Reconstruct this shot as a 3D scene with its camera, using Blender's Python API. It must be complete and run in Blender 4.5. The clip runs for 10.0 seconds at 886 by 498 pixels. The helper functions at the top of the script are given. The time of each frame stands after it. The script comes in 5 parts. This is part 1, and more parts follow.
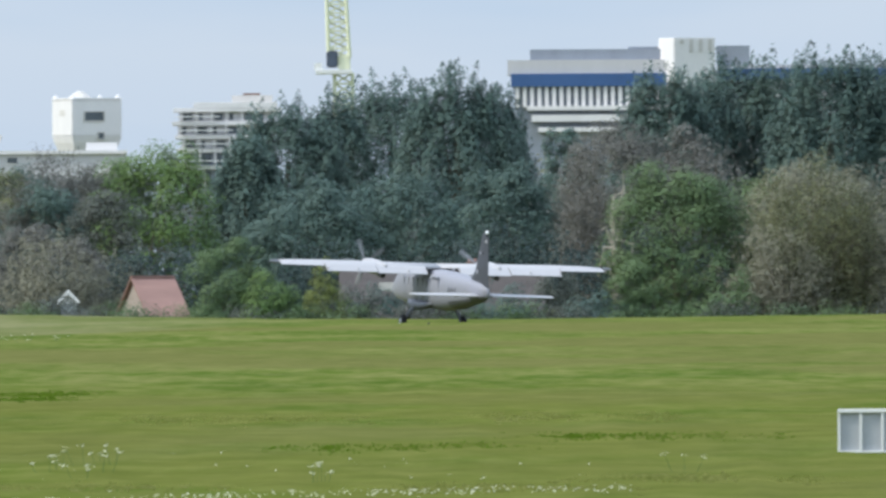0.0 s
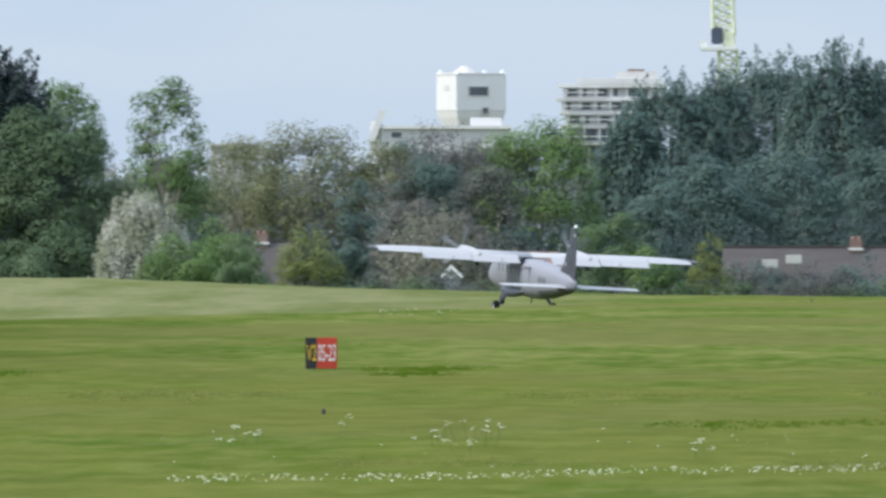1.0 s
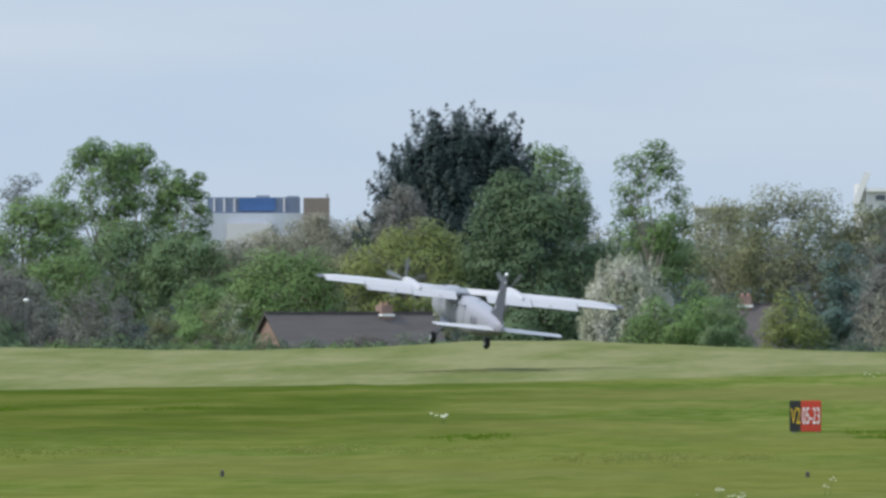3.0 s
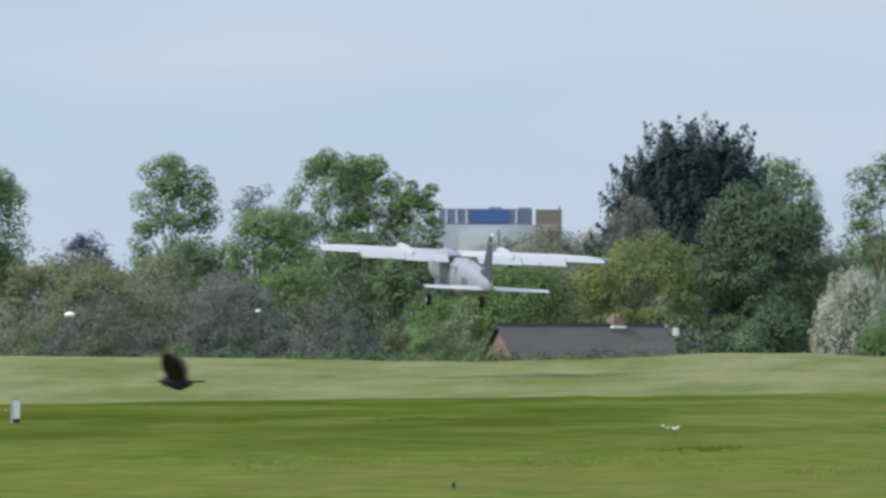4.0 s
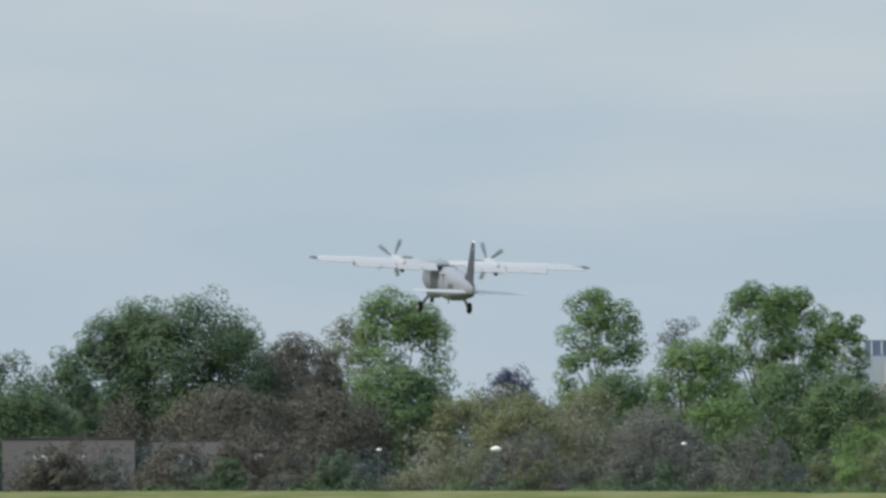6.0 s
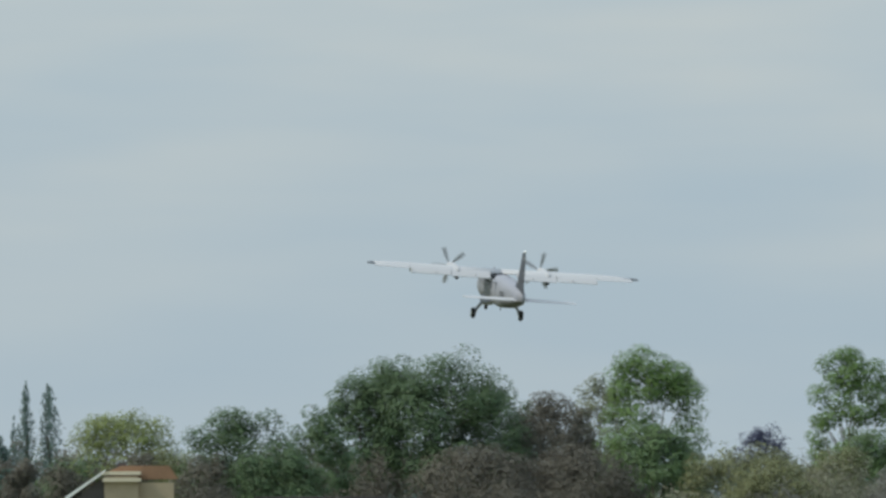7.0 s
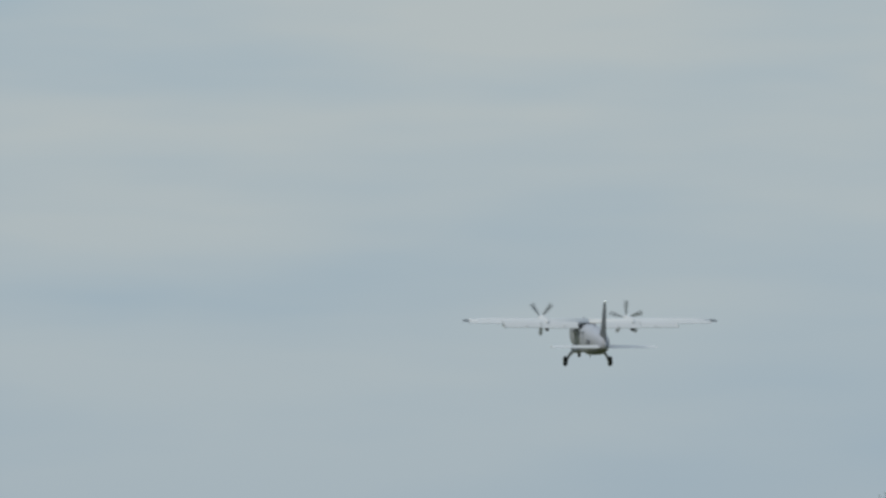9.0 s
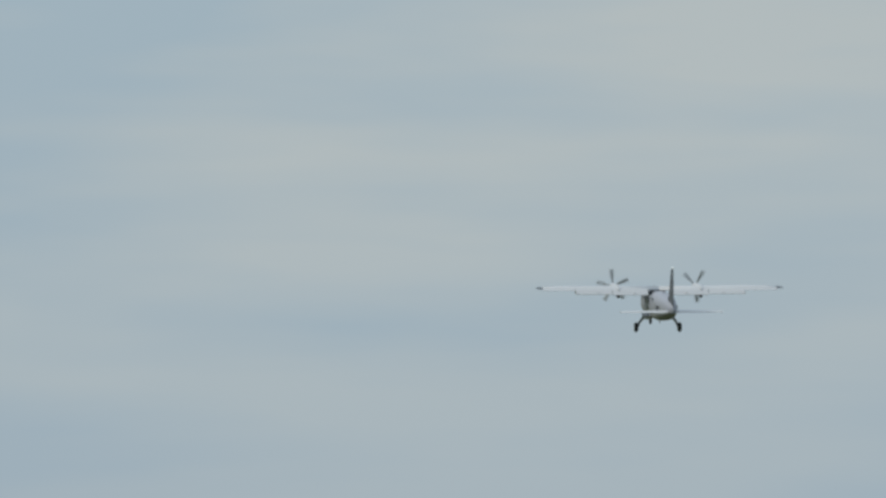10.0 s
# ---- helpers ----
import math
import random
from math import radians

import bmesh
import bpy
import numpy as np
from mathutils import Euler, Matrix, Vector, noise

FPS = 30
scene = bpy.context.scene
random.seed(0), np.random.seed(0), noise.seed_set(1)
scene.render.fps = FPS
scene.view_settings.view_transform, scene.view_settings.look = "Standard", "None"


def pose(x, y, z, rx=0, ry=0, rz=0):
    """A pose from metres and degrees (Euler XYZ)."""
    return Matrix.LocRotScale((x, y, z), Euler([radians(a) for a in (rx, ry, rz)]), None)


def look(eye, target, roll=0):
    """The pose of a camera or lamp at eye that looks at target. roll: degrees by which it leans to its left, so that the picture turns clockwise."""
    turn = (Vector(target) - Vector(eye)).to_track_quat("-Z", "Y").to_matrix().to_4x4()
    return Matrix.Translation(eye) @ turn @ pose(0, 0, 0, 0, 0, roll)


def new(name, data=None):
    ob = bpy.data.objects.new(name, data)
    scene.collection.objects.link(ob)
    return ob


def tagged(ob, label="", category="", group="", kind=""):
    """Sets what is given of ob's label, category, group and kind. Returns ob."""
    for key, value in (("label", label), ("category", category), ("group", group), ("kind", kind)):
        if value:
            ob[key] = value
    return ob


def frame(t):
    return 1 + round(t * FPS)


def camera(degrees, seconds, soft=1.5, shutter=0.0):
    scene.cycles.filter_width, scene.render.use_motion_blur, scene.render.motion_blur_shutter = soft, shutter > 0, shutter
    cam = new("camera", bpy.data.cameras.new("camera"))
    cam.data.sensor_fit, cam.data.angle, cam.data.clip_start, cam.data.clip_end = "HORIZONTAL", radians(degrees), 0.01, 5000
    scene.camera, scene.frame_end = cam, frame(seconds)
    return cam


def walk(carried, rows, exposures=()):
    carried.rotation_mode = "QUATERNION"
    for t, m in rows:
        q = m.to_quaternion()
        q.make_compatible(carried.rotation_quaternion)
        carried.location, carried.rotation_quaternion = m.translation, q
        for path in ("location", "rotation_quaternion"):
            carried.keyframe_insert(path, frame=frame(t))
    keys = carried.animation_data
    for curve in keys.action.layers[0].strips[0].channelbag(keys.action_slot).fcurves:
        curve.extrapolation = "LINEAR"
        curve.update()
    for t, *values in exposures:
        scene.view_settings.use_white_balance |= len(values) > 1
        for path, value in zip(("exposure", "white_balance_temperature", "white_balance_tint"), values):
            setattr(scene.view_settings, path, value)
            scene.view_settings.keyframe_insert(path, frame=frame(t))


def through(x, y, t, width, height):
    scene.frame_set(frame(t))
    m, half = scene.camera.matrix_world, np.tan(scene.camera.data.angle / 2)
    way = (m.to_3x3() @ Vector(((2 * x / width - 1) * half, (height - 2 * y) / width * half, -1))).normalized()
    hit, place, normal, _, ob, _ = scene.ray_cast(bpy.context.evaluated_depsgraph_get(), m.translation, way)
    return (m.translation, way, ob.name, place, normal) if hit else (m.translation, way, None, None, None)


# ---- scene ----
# A camera on a tripod pans left with a long lens, after an aircraft that takes off.
EYE = (0.0, 0.0, 3.2)
cam = camera(2.4, 10.0, soft=2.9, shutter=0.15)
# seconds, turn to the left, tilt upwards, lean (degrees)
PAN = [
    (0, -0.000, 0.018, -0.35),
    (0.5, 0.461, -0.023, -0.01),
    (1, 1.039, -0.044, 0.02),
    (1.5, 1.627, 0.007, 0.06),
    (2, 2.044, 0.045, -0.11),
    (2.2, 2.082, 0.062, -0.19),
    (3.3, 2.489, 0.136, 0.09),
    (3.5, 2.631, 0.138, 0.07),
    (4, 2.979, 0.157, 0.18),
    (4.5, 3.294, 0.172, -0.06),
    (5, 3.567, 0.232, -0.16),
    (5.2, 3.676, 0.283, -0.20),
    (6.3, 4.318, 0.587, -0.30),
    (6.5, 4.452, 0.619, -0.31),
    (7, 4.813, 0.682, -0.22),
    (7.5, 5.156, 0.745, -0.12),
    (8, 5.421, 0.783, -0.13),
    (8.3, 5.534, 0.867, -0.12),
    (8.5, 5.620, 0.932, -0.12),
    (8.8, 5.792, 1.036, -0.10),
    (9, 5.964, 1.085, 0.00),
    (9.5, 6.359, 1.131, 0.00),
    (10, 6.607, 1.162, 0.00),
]
EXPOSURES = [(0, 0.06, 6520, 10), (1, 0.09, 6520, 10), (2, 0.02, 6500, 10), (3.5, -0.03, 6550, 10), (5.2, -0.09, 6650, 9), (6.5, -0.33, 6950, 4), (7, -0.36, 6950, 3), (7.5, -0.66, 6920, 3), (8, -0.63, 6900, 3), (8.5, -0.56, 6880, 3), (10, -0.57, 6850, 3)]
walk(cam, [(t, pose(*EYE, 90 + up, 0, left) @ pose(0, 0, 0, 0, 0, lean)) for t, left, up, lean in PAN], EXPOSURES)

# ---- world and sun ----
SUN_UP, SUN_AZ = 46.0, 254.0     # degrees above the horizon; clockwise from +Y (the view)


def build_world():
    world = bpy.data.worlds.new("sky")
    scene.world = world
    world.use_nodes = True
    nt = world.node_tree
    nt.nodes.clear()
    N, L = nt.nodes.new, nt.links.new
    sky = N("ShaderNodeTexSky")
    sky.sky_type, sky.sun_disc = "NISHITA", False
    sky.sun_elevation, sky.sun_rotation = radians(SUN_UP), radians(SUN_AZ)
    sky.air_density, sky.dust_density, sky.ozone_density = 1.0, 0.6, 2.0
    # thin, flat bands of high cloud over the blue
    co = N("ShaderNodeTexCoord")
    mp = N("ShaderNodeMapping")
    mp.inputs["Scale"].default_value = (34, 34, 190)
    L(co.outputs["Generated"], mp.inputs["Vector"])
    n1 = N("ShaderNodeTexNoise")
    n1.inputs["Scale"].default_value, n1.inputs["Detail"].default_value, n1.inputs["Roughness"].default_value = 1.0, 3.0, 0.45
    L(mp.outputs[0], n1.inputs["Vector"])
    ramp = N("ShaderNodeMapRange")
    ramp.inputs["From Min"].default_value, ramp.inputs["From Max"].default_value = 0.36, 0.64
    ramp.inputs["To Min"].default_value, ramp.inputs["To Max"].default_value = 0.0, 1.0
    # the cloud thins out into even haze towards the horizon
    up = N("ShaderNodeSeparateXYZ")
    L(co.outputs["Generated"], up.inputs[0])
    high = N("ShaderNodeMapRange")
    high.inputs["From Min"].default_value, high.inputs["From Max"].default_value = 0.006, 0.026
    high.inputs["To Min"].default_value, high.inputs["To Max"].default_value = 0.25, 0.85
    L(up.outputs["Z"], high.inputs["Value"])
    thick = N("ShaderNodeMath")
    thick.operation = "MULTIPLY"
    L(ramp.outputs[0], thick.inputs[0])
    L(high.outputs[0], thick.inputs[1])
    L(n1.outputs["Fac"], ramp.inputs["Value"])
    blue = N("ShaderNodeMix")
    blue.data_type = "RGBA"
    blue.inputs["Factor"].default_value = 0.75
    L(sky.outputs[0], blue.inputs["A"])
    blue.inputs["B"].default_value = (4.85, 6.4, 8.65, 1)
    mix = N("ShaderNodeMix")
    mix.data_type = "RGBA"
    L(thick.outputs[0], mix.inputs["Factor"])
    L(blue.outputs["Result"], mix.inputs["A"])
    mix.inputs["B"].default_value = (6.4, 6.95, 7.6, 1)
    # a thinly veiled sky is brightest overhead
    veil = N("ShaderNodeMapRange")
    veil.inputs["From Min"].default_value, veil.inputs["From Max"].default_value = 0.05, 1.0
    veil.inputs["To Min"].default_value, veil.inputs["To Max"].default_value = 0.107, 0.27
    L(up.outputs["Z"], veil.inputs["Value"])
    bg = N("ShaderNodeBackground")
    L(veil.outputs[0], bg.inputs["Strength"])
    L(mix.outputs["Result"], bg.inputs["Color"])
    out = N("ShaderNodeOutputWorld")
    L(bg.outputs[0], out.inputs["Surface"])


build_world()
sun = new("sun", bpy.data.lights.new("sun", "SUN"))
sun.data.energy, sun.data.angle, sun.data.color = 3.2, radians(9.0), (1.0, 0.96, 0.88)
az, el = radians(SUN_AZ), radians(SUN_UP)
toward = Vector((math.sin(az) * math.cos(el), math.cos(az) * math.cos(el), math.sin(el)))
sun.matrix_world = look(toward * 100, (0, 0, 0))

# ---- plan ----
# Bearings are in units of 1/FL radian, clockwise from the camera's first view; drops likewise below its first aim.
FL = 784 / math.tan(radians(1.2))
LEVEL = 12.0


def spot(u, v, d):
    """The place at bearing u, drop v and distance d."""
    return Vector((d * math.sin(u / FL), d * math.cos(u / FL), EYE[2] - (v - LEVEL) * d / FL))


def metres(n, d):
    return n * d / FL


RIM_U = [-4600, -3185, -2385, -1900, -1650, -1480, -1300, -1119, -800, -600, -345, 100, 784, 1400]
RIM_V = [96, 99, 103, 109, 103, 92, 92, 99, 111, 116, 121, 125, 120, 118]
DIP_U = [-4600, -3185, -2119, -1500, -1085, -600, -345, 0, 1400]
DIP_V = [218, 196, 175, 167, 157, 145, 133, 130, 129]


def ground_height(u, d):
    """The airfield: level, then a shallow dip along the runway, a rise beyond it and lower land behind the rise."""
    dip = np.interp(u, DIP_U, DIP_V)
    brink = EYE[2] * FL / (dip - LEVEL)
    z_dip = EYE[2] - (dip - LEVEL + 3) * 1090 / FL
    z_rim = EYE[2] - (np.interp(u, RIM_U, RIM_V) - LEVEL) * 1250 / FL
    if d <= brink:
        return 0.0
    if d <= 1090:
        return z_dip * (d - brink) / (1090 - brink)
    if d <= 1250:
        return z_dip + (z_rim - z_dip) * (d - 1090) / 160
    return max(-3.0, z_rim - (d - 1250) * 0.09)


# ---- materials ----
def material(name, rough=0.6, metal=0.0):
    m = bpy.data.materials.new(name)
    m.use_nodes = True
    nt = m.node_tree
    b = nt.nodes["Principled BSDF"]
    b.inputs["Roughness"].default_value, b.inputs["Metallic"].default_value = rough, metal
    return m, nt, b


def ramp_of(nt, stops):
    r = nt.nodes.new("ShaderNodeValToRGB")
    while len(r.color_ramp.elements) < len(stops):
        r.color_ramp.elements.new(0.5)
    for e, (p, c) in zip(r.color_ramp.elements, stops):
        e.position, e.color = p, (*c, 1)
    return r


def noise_of(nt, scale, detail=4.0, rough=0.55, stretch=None, space="Object"):
    co = nt.nodes.new("ShaderNodeTexCoord")
    n = nt.nodes.new("ShaderNodeTexNoise")
    n.inputs["Scale"].default_value, n.inputs["Detail"].default_value, n.inputs["Roughness"].default_value = scale, detail, rough
    v = co.outputs[space]
    if stretch:
        mp = nt.nodes.new("ShaderNodeMapping")
        mp.inputs["Scale"].default_value = stretch
        nt.links.new(v, mp.inputs["Vector"])
        v = mp.outputs[0]
    nt.links.new(v, n.inputs["Vector"])
    return n


def mixed(nt, fac, a, b):
    m = nt.nodes.new("ShaderNodeMix")
    m.data_type = "RGBA"
    for key, val in (("Factor", fac), ("A", a), ("B", b)):
        if isinstance(val, bpy.types.NodeSocket):
            nt.links.new(val, m.inputs[key])
        elif key == "Factor":
            m.inputs[key].default_value = val
        else:
            m.inputs[key].default_value = (*val, 1)
    return m.outputs["Result"]


def worn(name, colour, rough=0.5, scale=3.0, spread=0.18, metal=0.0, bump=0.0, streak=(1, 1, 1)):
    """A painted or built surface: a base colour with soiling at two scales and a fine relief."""
    m, nt, b = material(name, rough, metal)
    dark = [c * (1 - spread) for c in colour]
    light = [min(1, c * (1 + spread * 0.5)) for c in colour]
    big = noise_of(nt, scale * 0.3, 3, 0.6, streak)
    fine = noise_of(nt, scale * 6, 5, 0.65, streak)
    r1 = ramp_of(nt, [(0.3, dark), (0.7, light)])
    nt.links.new(big.outputs["Fac"], r1.inputs["Fac"])
    r2 = ramp_of(nt, [(0.35, dark), (0.65, light)])
    nt.links.new(fine.outputs["Fac"], r2.inputs["Fac"])
    nt.links.new(mixed(nt, 0.4, r1.outputs[0], r2.outputs[0]), b.inputs["Base Color"])
    if bump:
        bp = nt.nodes.new("ShaderNodeBump")
        bp.inputs["Strength"].default_value, bp.inputs["Distance"].default_value = bump, 0.05
        nt.links.new(fine.outputs["Fac"], bp.inputs["Height"])
        nt.links.new(bp.outputs[0], b.inputs["Normal"])
    return m


def foliage(name, dark, light, through=0.25, airy=0.2):
    """Leaves: each one its own green between two colours, with some light coming through."""
    m, nt, b = material(name, 0.55)
    geo = nt.nodes.new("ShaderNodeNewGeometry")
    r = ramp_of(nt, [(0.0, dark), (1.0, light)])
    nt.links.new(geo.outputs["Random Per Island"], r.inputs["Fac"])
    patch = noise_of(nt, 0.45, 3)
    r2 = ramp_of(nt, [(0.35, dark), (0.68, light)])
    nt.links.new(patch.outputs["Fac"], r2.inputs["Fac"])
    col = mixed(nt, 0.82, r.outputs[0], r2.outputs[0])
    nt.links.new(col, b.inputs["Base Color"])
    b.inputs["Specular IOR Level"].default_value = 0.2
    tr = nt.nodes.new("ShaderNodeBsdfTranslucent")
    # the leaf's own slope, softened by the way its spray faces
    spray = nt.nodes.new("ShaderNodeAttribute")
    spray.attribute_name = "facing"
    own = nt.nodes.new("ShaderNodeVectorMath")
    own.operation = "SCALE"
    own.inputs["Scale"].default_value = 0.14
    nt.links.new(geo.outputs["Normal"], own.inputs[0])
    both = nt.nodes.new("ShaderNodeVectorMath")
    nt.links.new(own.outputs[0], both.inputs[0])
    nt.links.new(spray.outputs["Vector"], both.inputs[1])
    unit = nt.nodes.new("ShaderNodeVectorMath")
    unit.operation = "NORMALIZE"
    nt.links.new(both.outputs[0], unit.inputs[0])
    nt.links.new(unit.outputs[0], b.inputs["Normal"])
    nt.links.new(unit.outputs[0], tr.inputs["Normal"])
    nt.links.new(col, tr.inputs["Color"])
    mx = nt.nodes.new("ShaderNodeMixShader")
    mx.inputs[0].default_value = through
    nt.links.new(b.outputs[0], mx.inputs[1])
    nt.links.new(tr.outputs[0], mx.inputs[2])
    # a blade is a spray of leaflets with gaps between them
    gaps = nt.nodes.new("ShaderNodeBsdfTransparent")
    loose = nt.nodes.new("ShaderNodeMixShader")
    loose.inputs[0].default_value = airy
    nt.links.new(mx.outputs[0], loose.inputs[1])
    nt.links.new(gaps.outputs[0], loose.inputs[2])
    nt.links.new(loose.outputs[0], nt.nodes["Material Output"].inputs["Surface"])
    return m


def grass_material():
    """Mown and unmown grass: near sward deep green, the far side of the runway paler and drier."""
    m, nt, b = material("grass", 0.8)
    b.inputs["Specular IOR Level"].default_value = 0.0
    wide = noise_of(nt, 1.0, 4, 0.55, (0.16, 0.022, 1))
    fine = noise_of(nt, 1.0, 4, 0.65, (1.1, 0.10, 1))
    blotch = noise_of(nt, 1.0, 3, 0.5, (0.035, 0.010, 1))
    lush = ramp_of(nt, [(0.43, (0.063, 0.098, 0.018)), (0.5, (0.096, 0.124, 0.027)), (0.60, (0.143, 0.153, 0.050))])
    nt.links.new(wide.outputs["Fac"], lush.inputs["Fac"])
    tips = ramp_of(nt, [(0.42, (0.062, 0.101, 0.016)), (0.58, (0.156, 0.166, 0.056))])
    nt.links.new(fine.outputs["Fac"], tips.inputs["Fac"])
    near = mixed(nt, 0.45, lush.outputs[0], tips.outputs[0])
    brown = ramp_of(nt, [(0.45, (0, 0, 0)), (0.58, (0.85, 0.85, 0.85))])
    nt.links.new(blotch.outputs["Fac"], brown.inputs["Fac"])
    near = mixed(nt, brown.outputs[0], near, (0.117, 0.121, 0.040))
    mown = nt.nodes.new("ShaderNodeAttribute")
    mown.attribute_name = "mown"
    patchy = ramp_of(nt, [(0.35, (0.25, 0.25, 0.25)), (0.6, (1, 1, 1))])
    nt.links.new(wide.outputs["Fac"], patchy.inputs["Fac"])
    part_mown = nt.nodes.new("ShaderNodeMath")
    part_mown.operation = "MULTIPLY"
    nt.links.new(mown.outputs["Fac"], part_mown.inputs[0])
    nt.links.new(patchy.outputs[0], part_mown.inputs[1])
    near = mixed(nt, part_mown.outputs[0], near, (0.099, 0.113, 0.025))
    lushest = nt.nodes.new("ShaderNodeAttribute")
    lushest.attribute_name = "deep"
    half_deep = nt.nodes.new("ShaderNodeMath")
    half_deep.operation = "MULTIPLY"
    half_deep.inputs[1].default_value = 0.85
    nt.links.new(lushest.outputs["Fac"], half_deep.inputs[0])
    sward = ramp_of(nt, [(0.4, (0.042, 0.064, 0.009)), (0.5, (0.057, 0.079, 0.012)), (0.6, (0.080, 0.095, 0.020))])
    nt.links.new(wide.outputs["Fac"], sward.inputs["Fac"])
    near = mixed(nt, half_deep.outputs[0], near, sward.outputs[0])
    # blades and trodden streaks, at the scale of a stride
    streaks = noise_of(nt, 1.0, 5, 0.7, (0.55, 0.16, 1))
    shade = ramp_of(nt, [(0.36, (0.83, 0.85, 0.82)), (0.52, (0.98, 0.98, 0.97)), (0.64, (1.14, 1.11, 1.16))])
    nt.links.new(streaks.outputs["Fac"], shade.inputs["Fac"])
    tone = nt.nodes.new("ShaderNodeMix")
    tone.data_type, tone.blend_type = "RGBA", "MULTIPLY"
    tone.inputs["Factor"].default_value = 1.0
    nt.links.new(near, tone.inputs["A"])
    nt.links.new(shade.outputs[0], tone.inputs["B"])
    near = tone.outputs["Result"]
    dry = ramp_of(nt, [(0.38, (0.110, 0.126, 0.050)), (0.62, (0.176, 0.176, 0.094))])
    nt.links.new(wide.outputs["Fac"], dry.inputs["Fac"])
    far = mixed(nt, 0.2, dry.outputs[0], tips.outputs[0])
    at = nt.nodes.new("ShaderNodeAttribute")
    at.attribute_name = "beyond"
    nt.links.new(mixed(nt, at.outputs["Fac"], near, far), b.inputs["Base Color"])
    bp = nt.nodes.new("ShaderNodeBump")
    bp.inputs["Strength"].default_value, bp.inputs["Distance"].default_value = 0.35, 0.2
    nt.links.new(fine.outputs["Fac"], bp.inputs["Height"])
    nt.links.new(bp.outputs[0], b.inputs["Normal"])
    return m


GRASS = grass_material()
BARK = worn("bark", (0.12, 0.10, 0.075), 0.9, 2.0, 0.4, bump=0.6, streak=(3, 3, 0.5))
PALE_BARK = worn("pale_bark", (0.34, 0.31, 0.26), 0.85, 2.0, 0.3, bump=0.5, streak=(3, 3, 0.5))
# leaf colours are raised, and leaf_dark blued, to put distance haze into them
LEAF = {
    "fresh": foliage("leaf_fresh", (0.090, 0.168, 0.052), (0.162, 0.246, 0.080), 0.25),
    "lime": foliage("leaf_lime", (0.094, 0.172, 0.052), (0.168, 0.260, 0.086), 0.3, 0.1),
    "mid": foliage("leaf_mid", (0.084, 0.146, 0.066), (0.142, 0.206, 0.090), 0.25),
    "dark": foliage("leaf_dark", (0.073, 0.127, 0.114), (0.113, 0.172, 0.142), 0.25, 0.26),
    "conifer_and_shade": foliage("leaf_conifer_and_shade", (0.035, 0.060, 0.060), (0.058, 0.086, 0.078), 0.35),
    "olive": foliage("leaf_olive", (0.120, 0.137, 0.066), (0.193, 0.203, 0.101), 0.25, 0.32),
    "willow": foliage("leaf_willow", (0.138, 0.180, 0.051), (0.221, 0.258, 0.081), 0.25, 0.26),
    "twig": foliage("leaf_twig", (0.204, 0.208, 0.151), (0.277, 0.276, 0.201), 0.25, 0.32),
    "mauve": foliage("leaf_mauve", (0.134, 0.138, 0.124), (0.189, 0.187, 0.165), 0.25, 0.32),
    "purple": foliage("leaf_purple", (0.062, 0.071, 0.128), (0.099, 0.107, 0.175), 0.25),
    "blossom": foliage("leaf_blossom", (0.272, 0.310, 0.180), (0.698, 0.700, 0.620), 0.35, 0.26),
    "deep": foliage("leaf_deep", (0.068, 0.117, 0.061), (0.117, 0.175, 0.085), 0.3, 0.1),
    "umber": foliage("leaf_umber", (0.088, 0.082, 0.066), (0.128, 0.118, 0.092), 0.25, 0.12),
    "shrub": foliage("leaf_shrub", (0.086, 0.102, 0.090), (0.134, 0.150, 0.122), 0.25, 0.30),
}

# ---- mesh helpers ----
def mesh_of(name, verts, faces, mat):
    me = bpy.data.meshes.new(name)
    me.from_pydata(verts, [], faces)
    me.materials.append(mat)
    me.update()
    return me


def part(name, bm, mat, parent, label="", m=None):
    """One bmesh as one mesh object under a thing or a part."""
    me = bpy.data.meshes.new(name)
    bm.normal_update()
    bm.to_mesh(me)
    bm.free()
    me.materials.append(mat)
    ob = new(name, me)
    ob.parent = parent
    if m is not None:
        ob.matrix_basis = m
    return tagged(ob, label)


def thing(name, m, label, category, group="", kind=""):
    ob = new(name)
    ob.empty_display_size = 0.2
    ob.matrix_basis = m
    return tagged(ob, label, category, group, kind)


def smooth(ob):
    for p in ob.data.polygons:
        p.use_smooth = True
    return ob


def box(bm, lo, hi, bevel=0.0):
    c = [(a + b) / 2 for a, b in zip(lo, hi)]
    s = [b - a for a, b in zip(lo, hi)]
    r = bmesh.ops.create_cube(bm, size=1.0, matrix=Matrix.Translation(c) @ Matrix.Diagonal((*s, 1)))
    if bevel:
        es = list({e for v in r["verts"] for e in v.link_edges})
        bmesh.ops.bevel(bm, geom=es, offset=bevel, segments=2, affect="EDGES")
    return bm


def boxed(*boxes, bevel=0.0):
    bm = bmesh.new()
    for lo, hi in boxes:
        box(bm, lo, hi, bevel)
    return bm


def loft(rings, closed=True):
    """A skin over rings of equally many points, capped at both ends."""
    bm = bmesh.new()
    rows = [[bm.verts.new(p) for p in ring] for ring in rings]
    n = len(rows[0])
    for a, b in zip(rows, rows[1:]):
        for k in range(n):
            bm.faces.new((a[k], a[(k + 1) % n], b[(k + 1) % n], b[k]))
    bm.faces.new(rows[0][::-1])
    bm.faces.new(rows[-1])
    bmesh.ops.recalc_face_normals(bm, faces=bm.faces)
    return bm


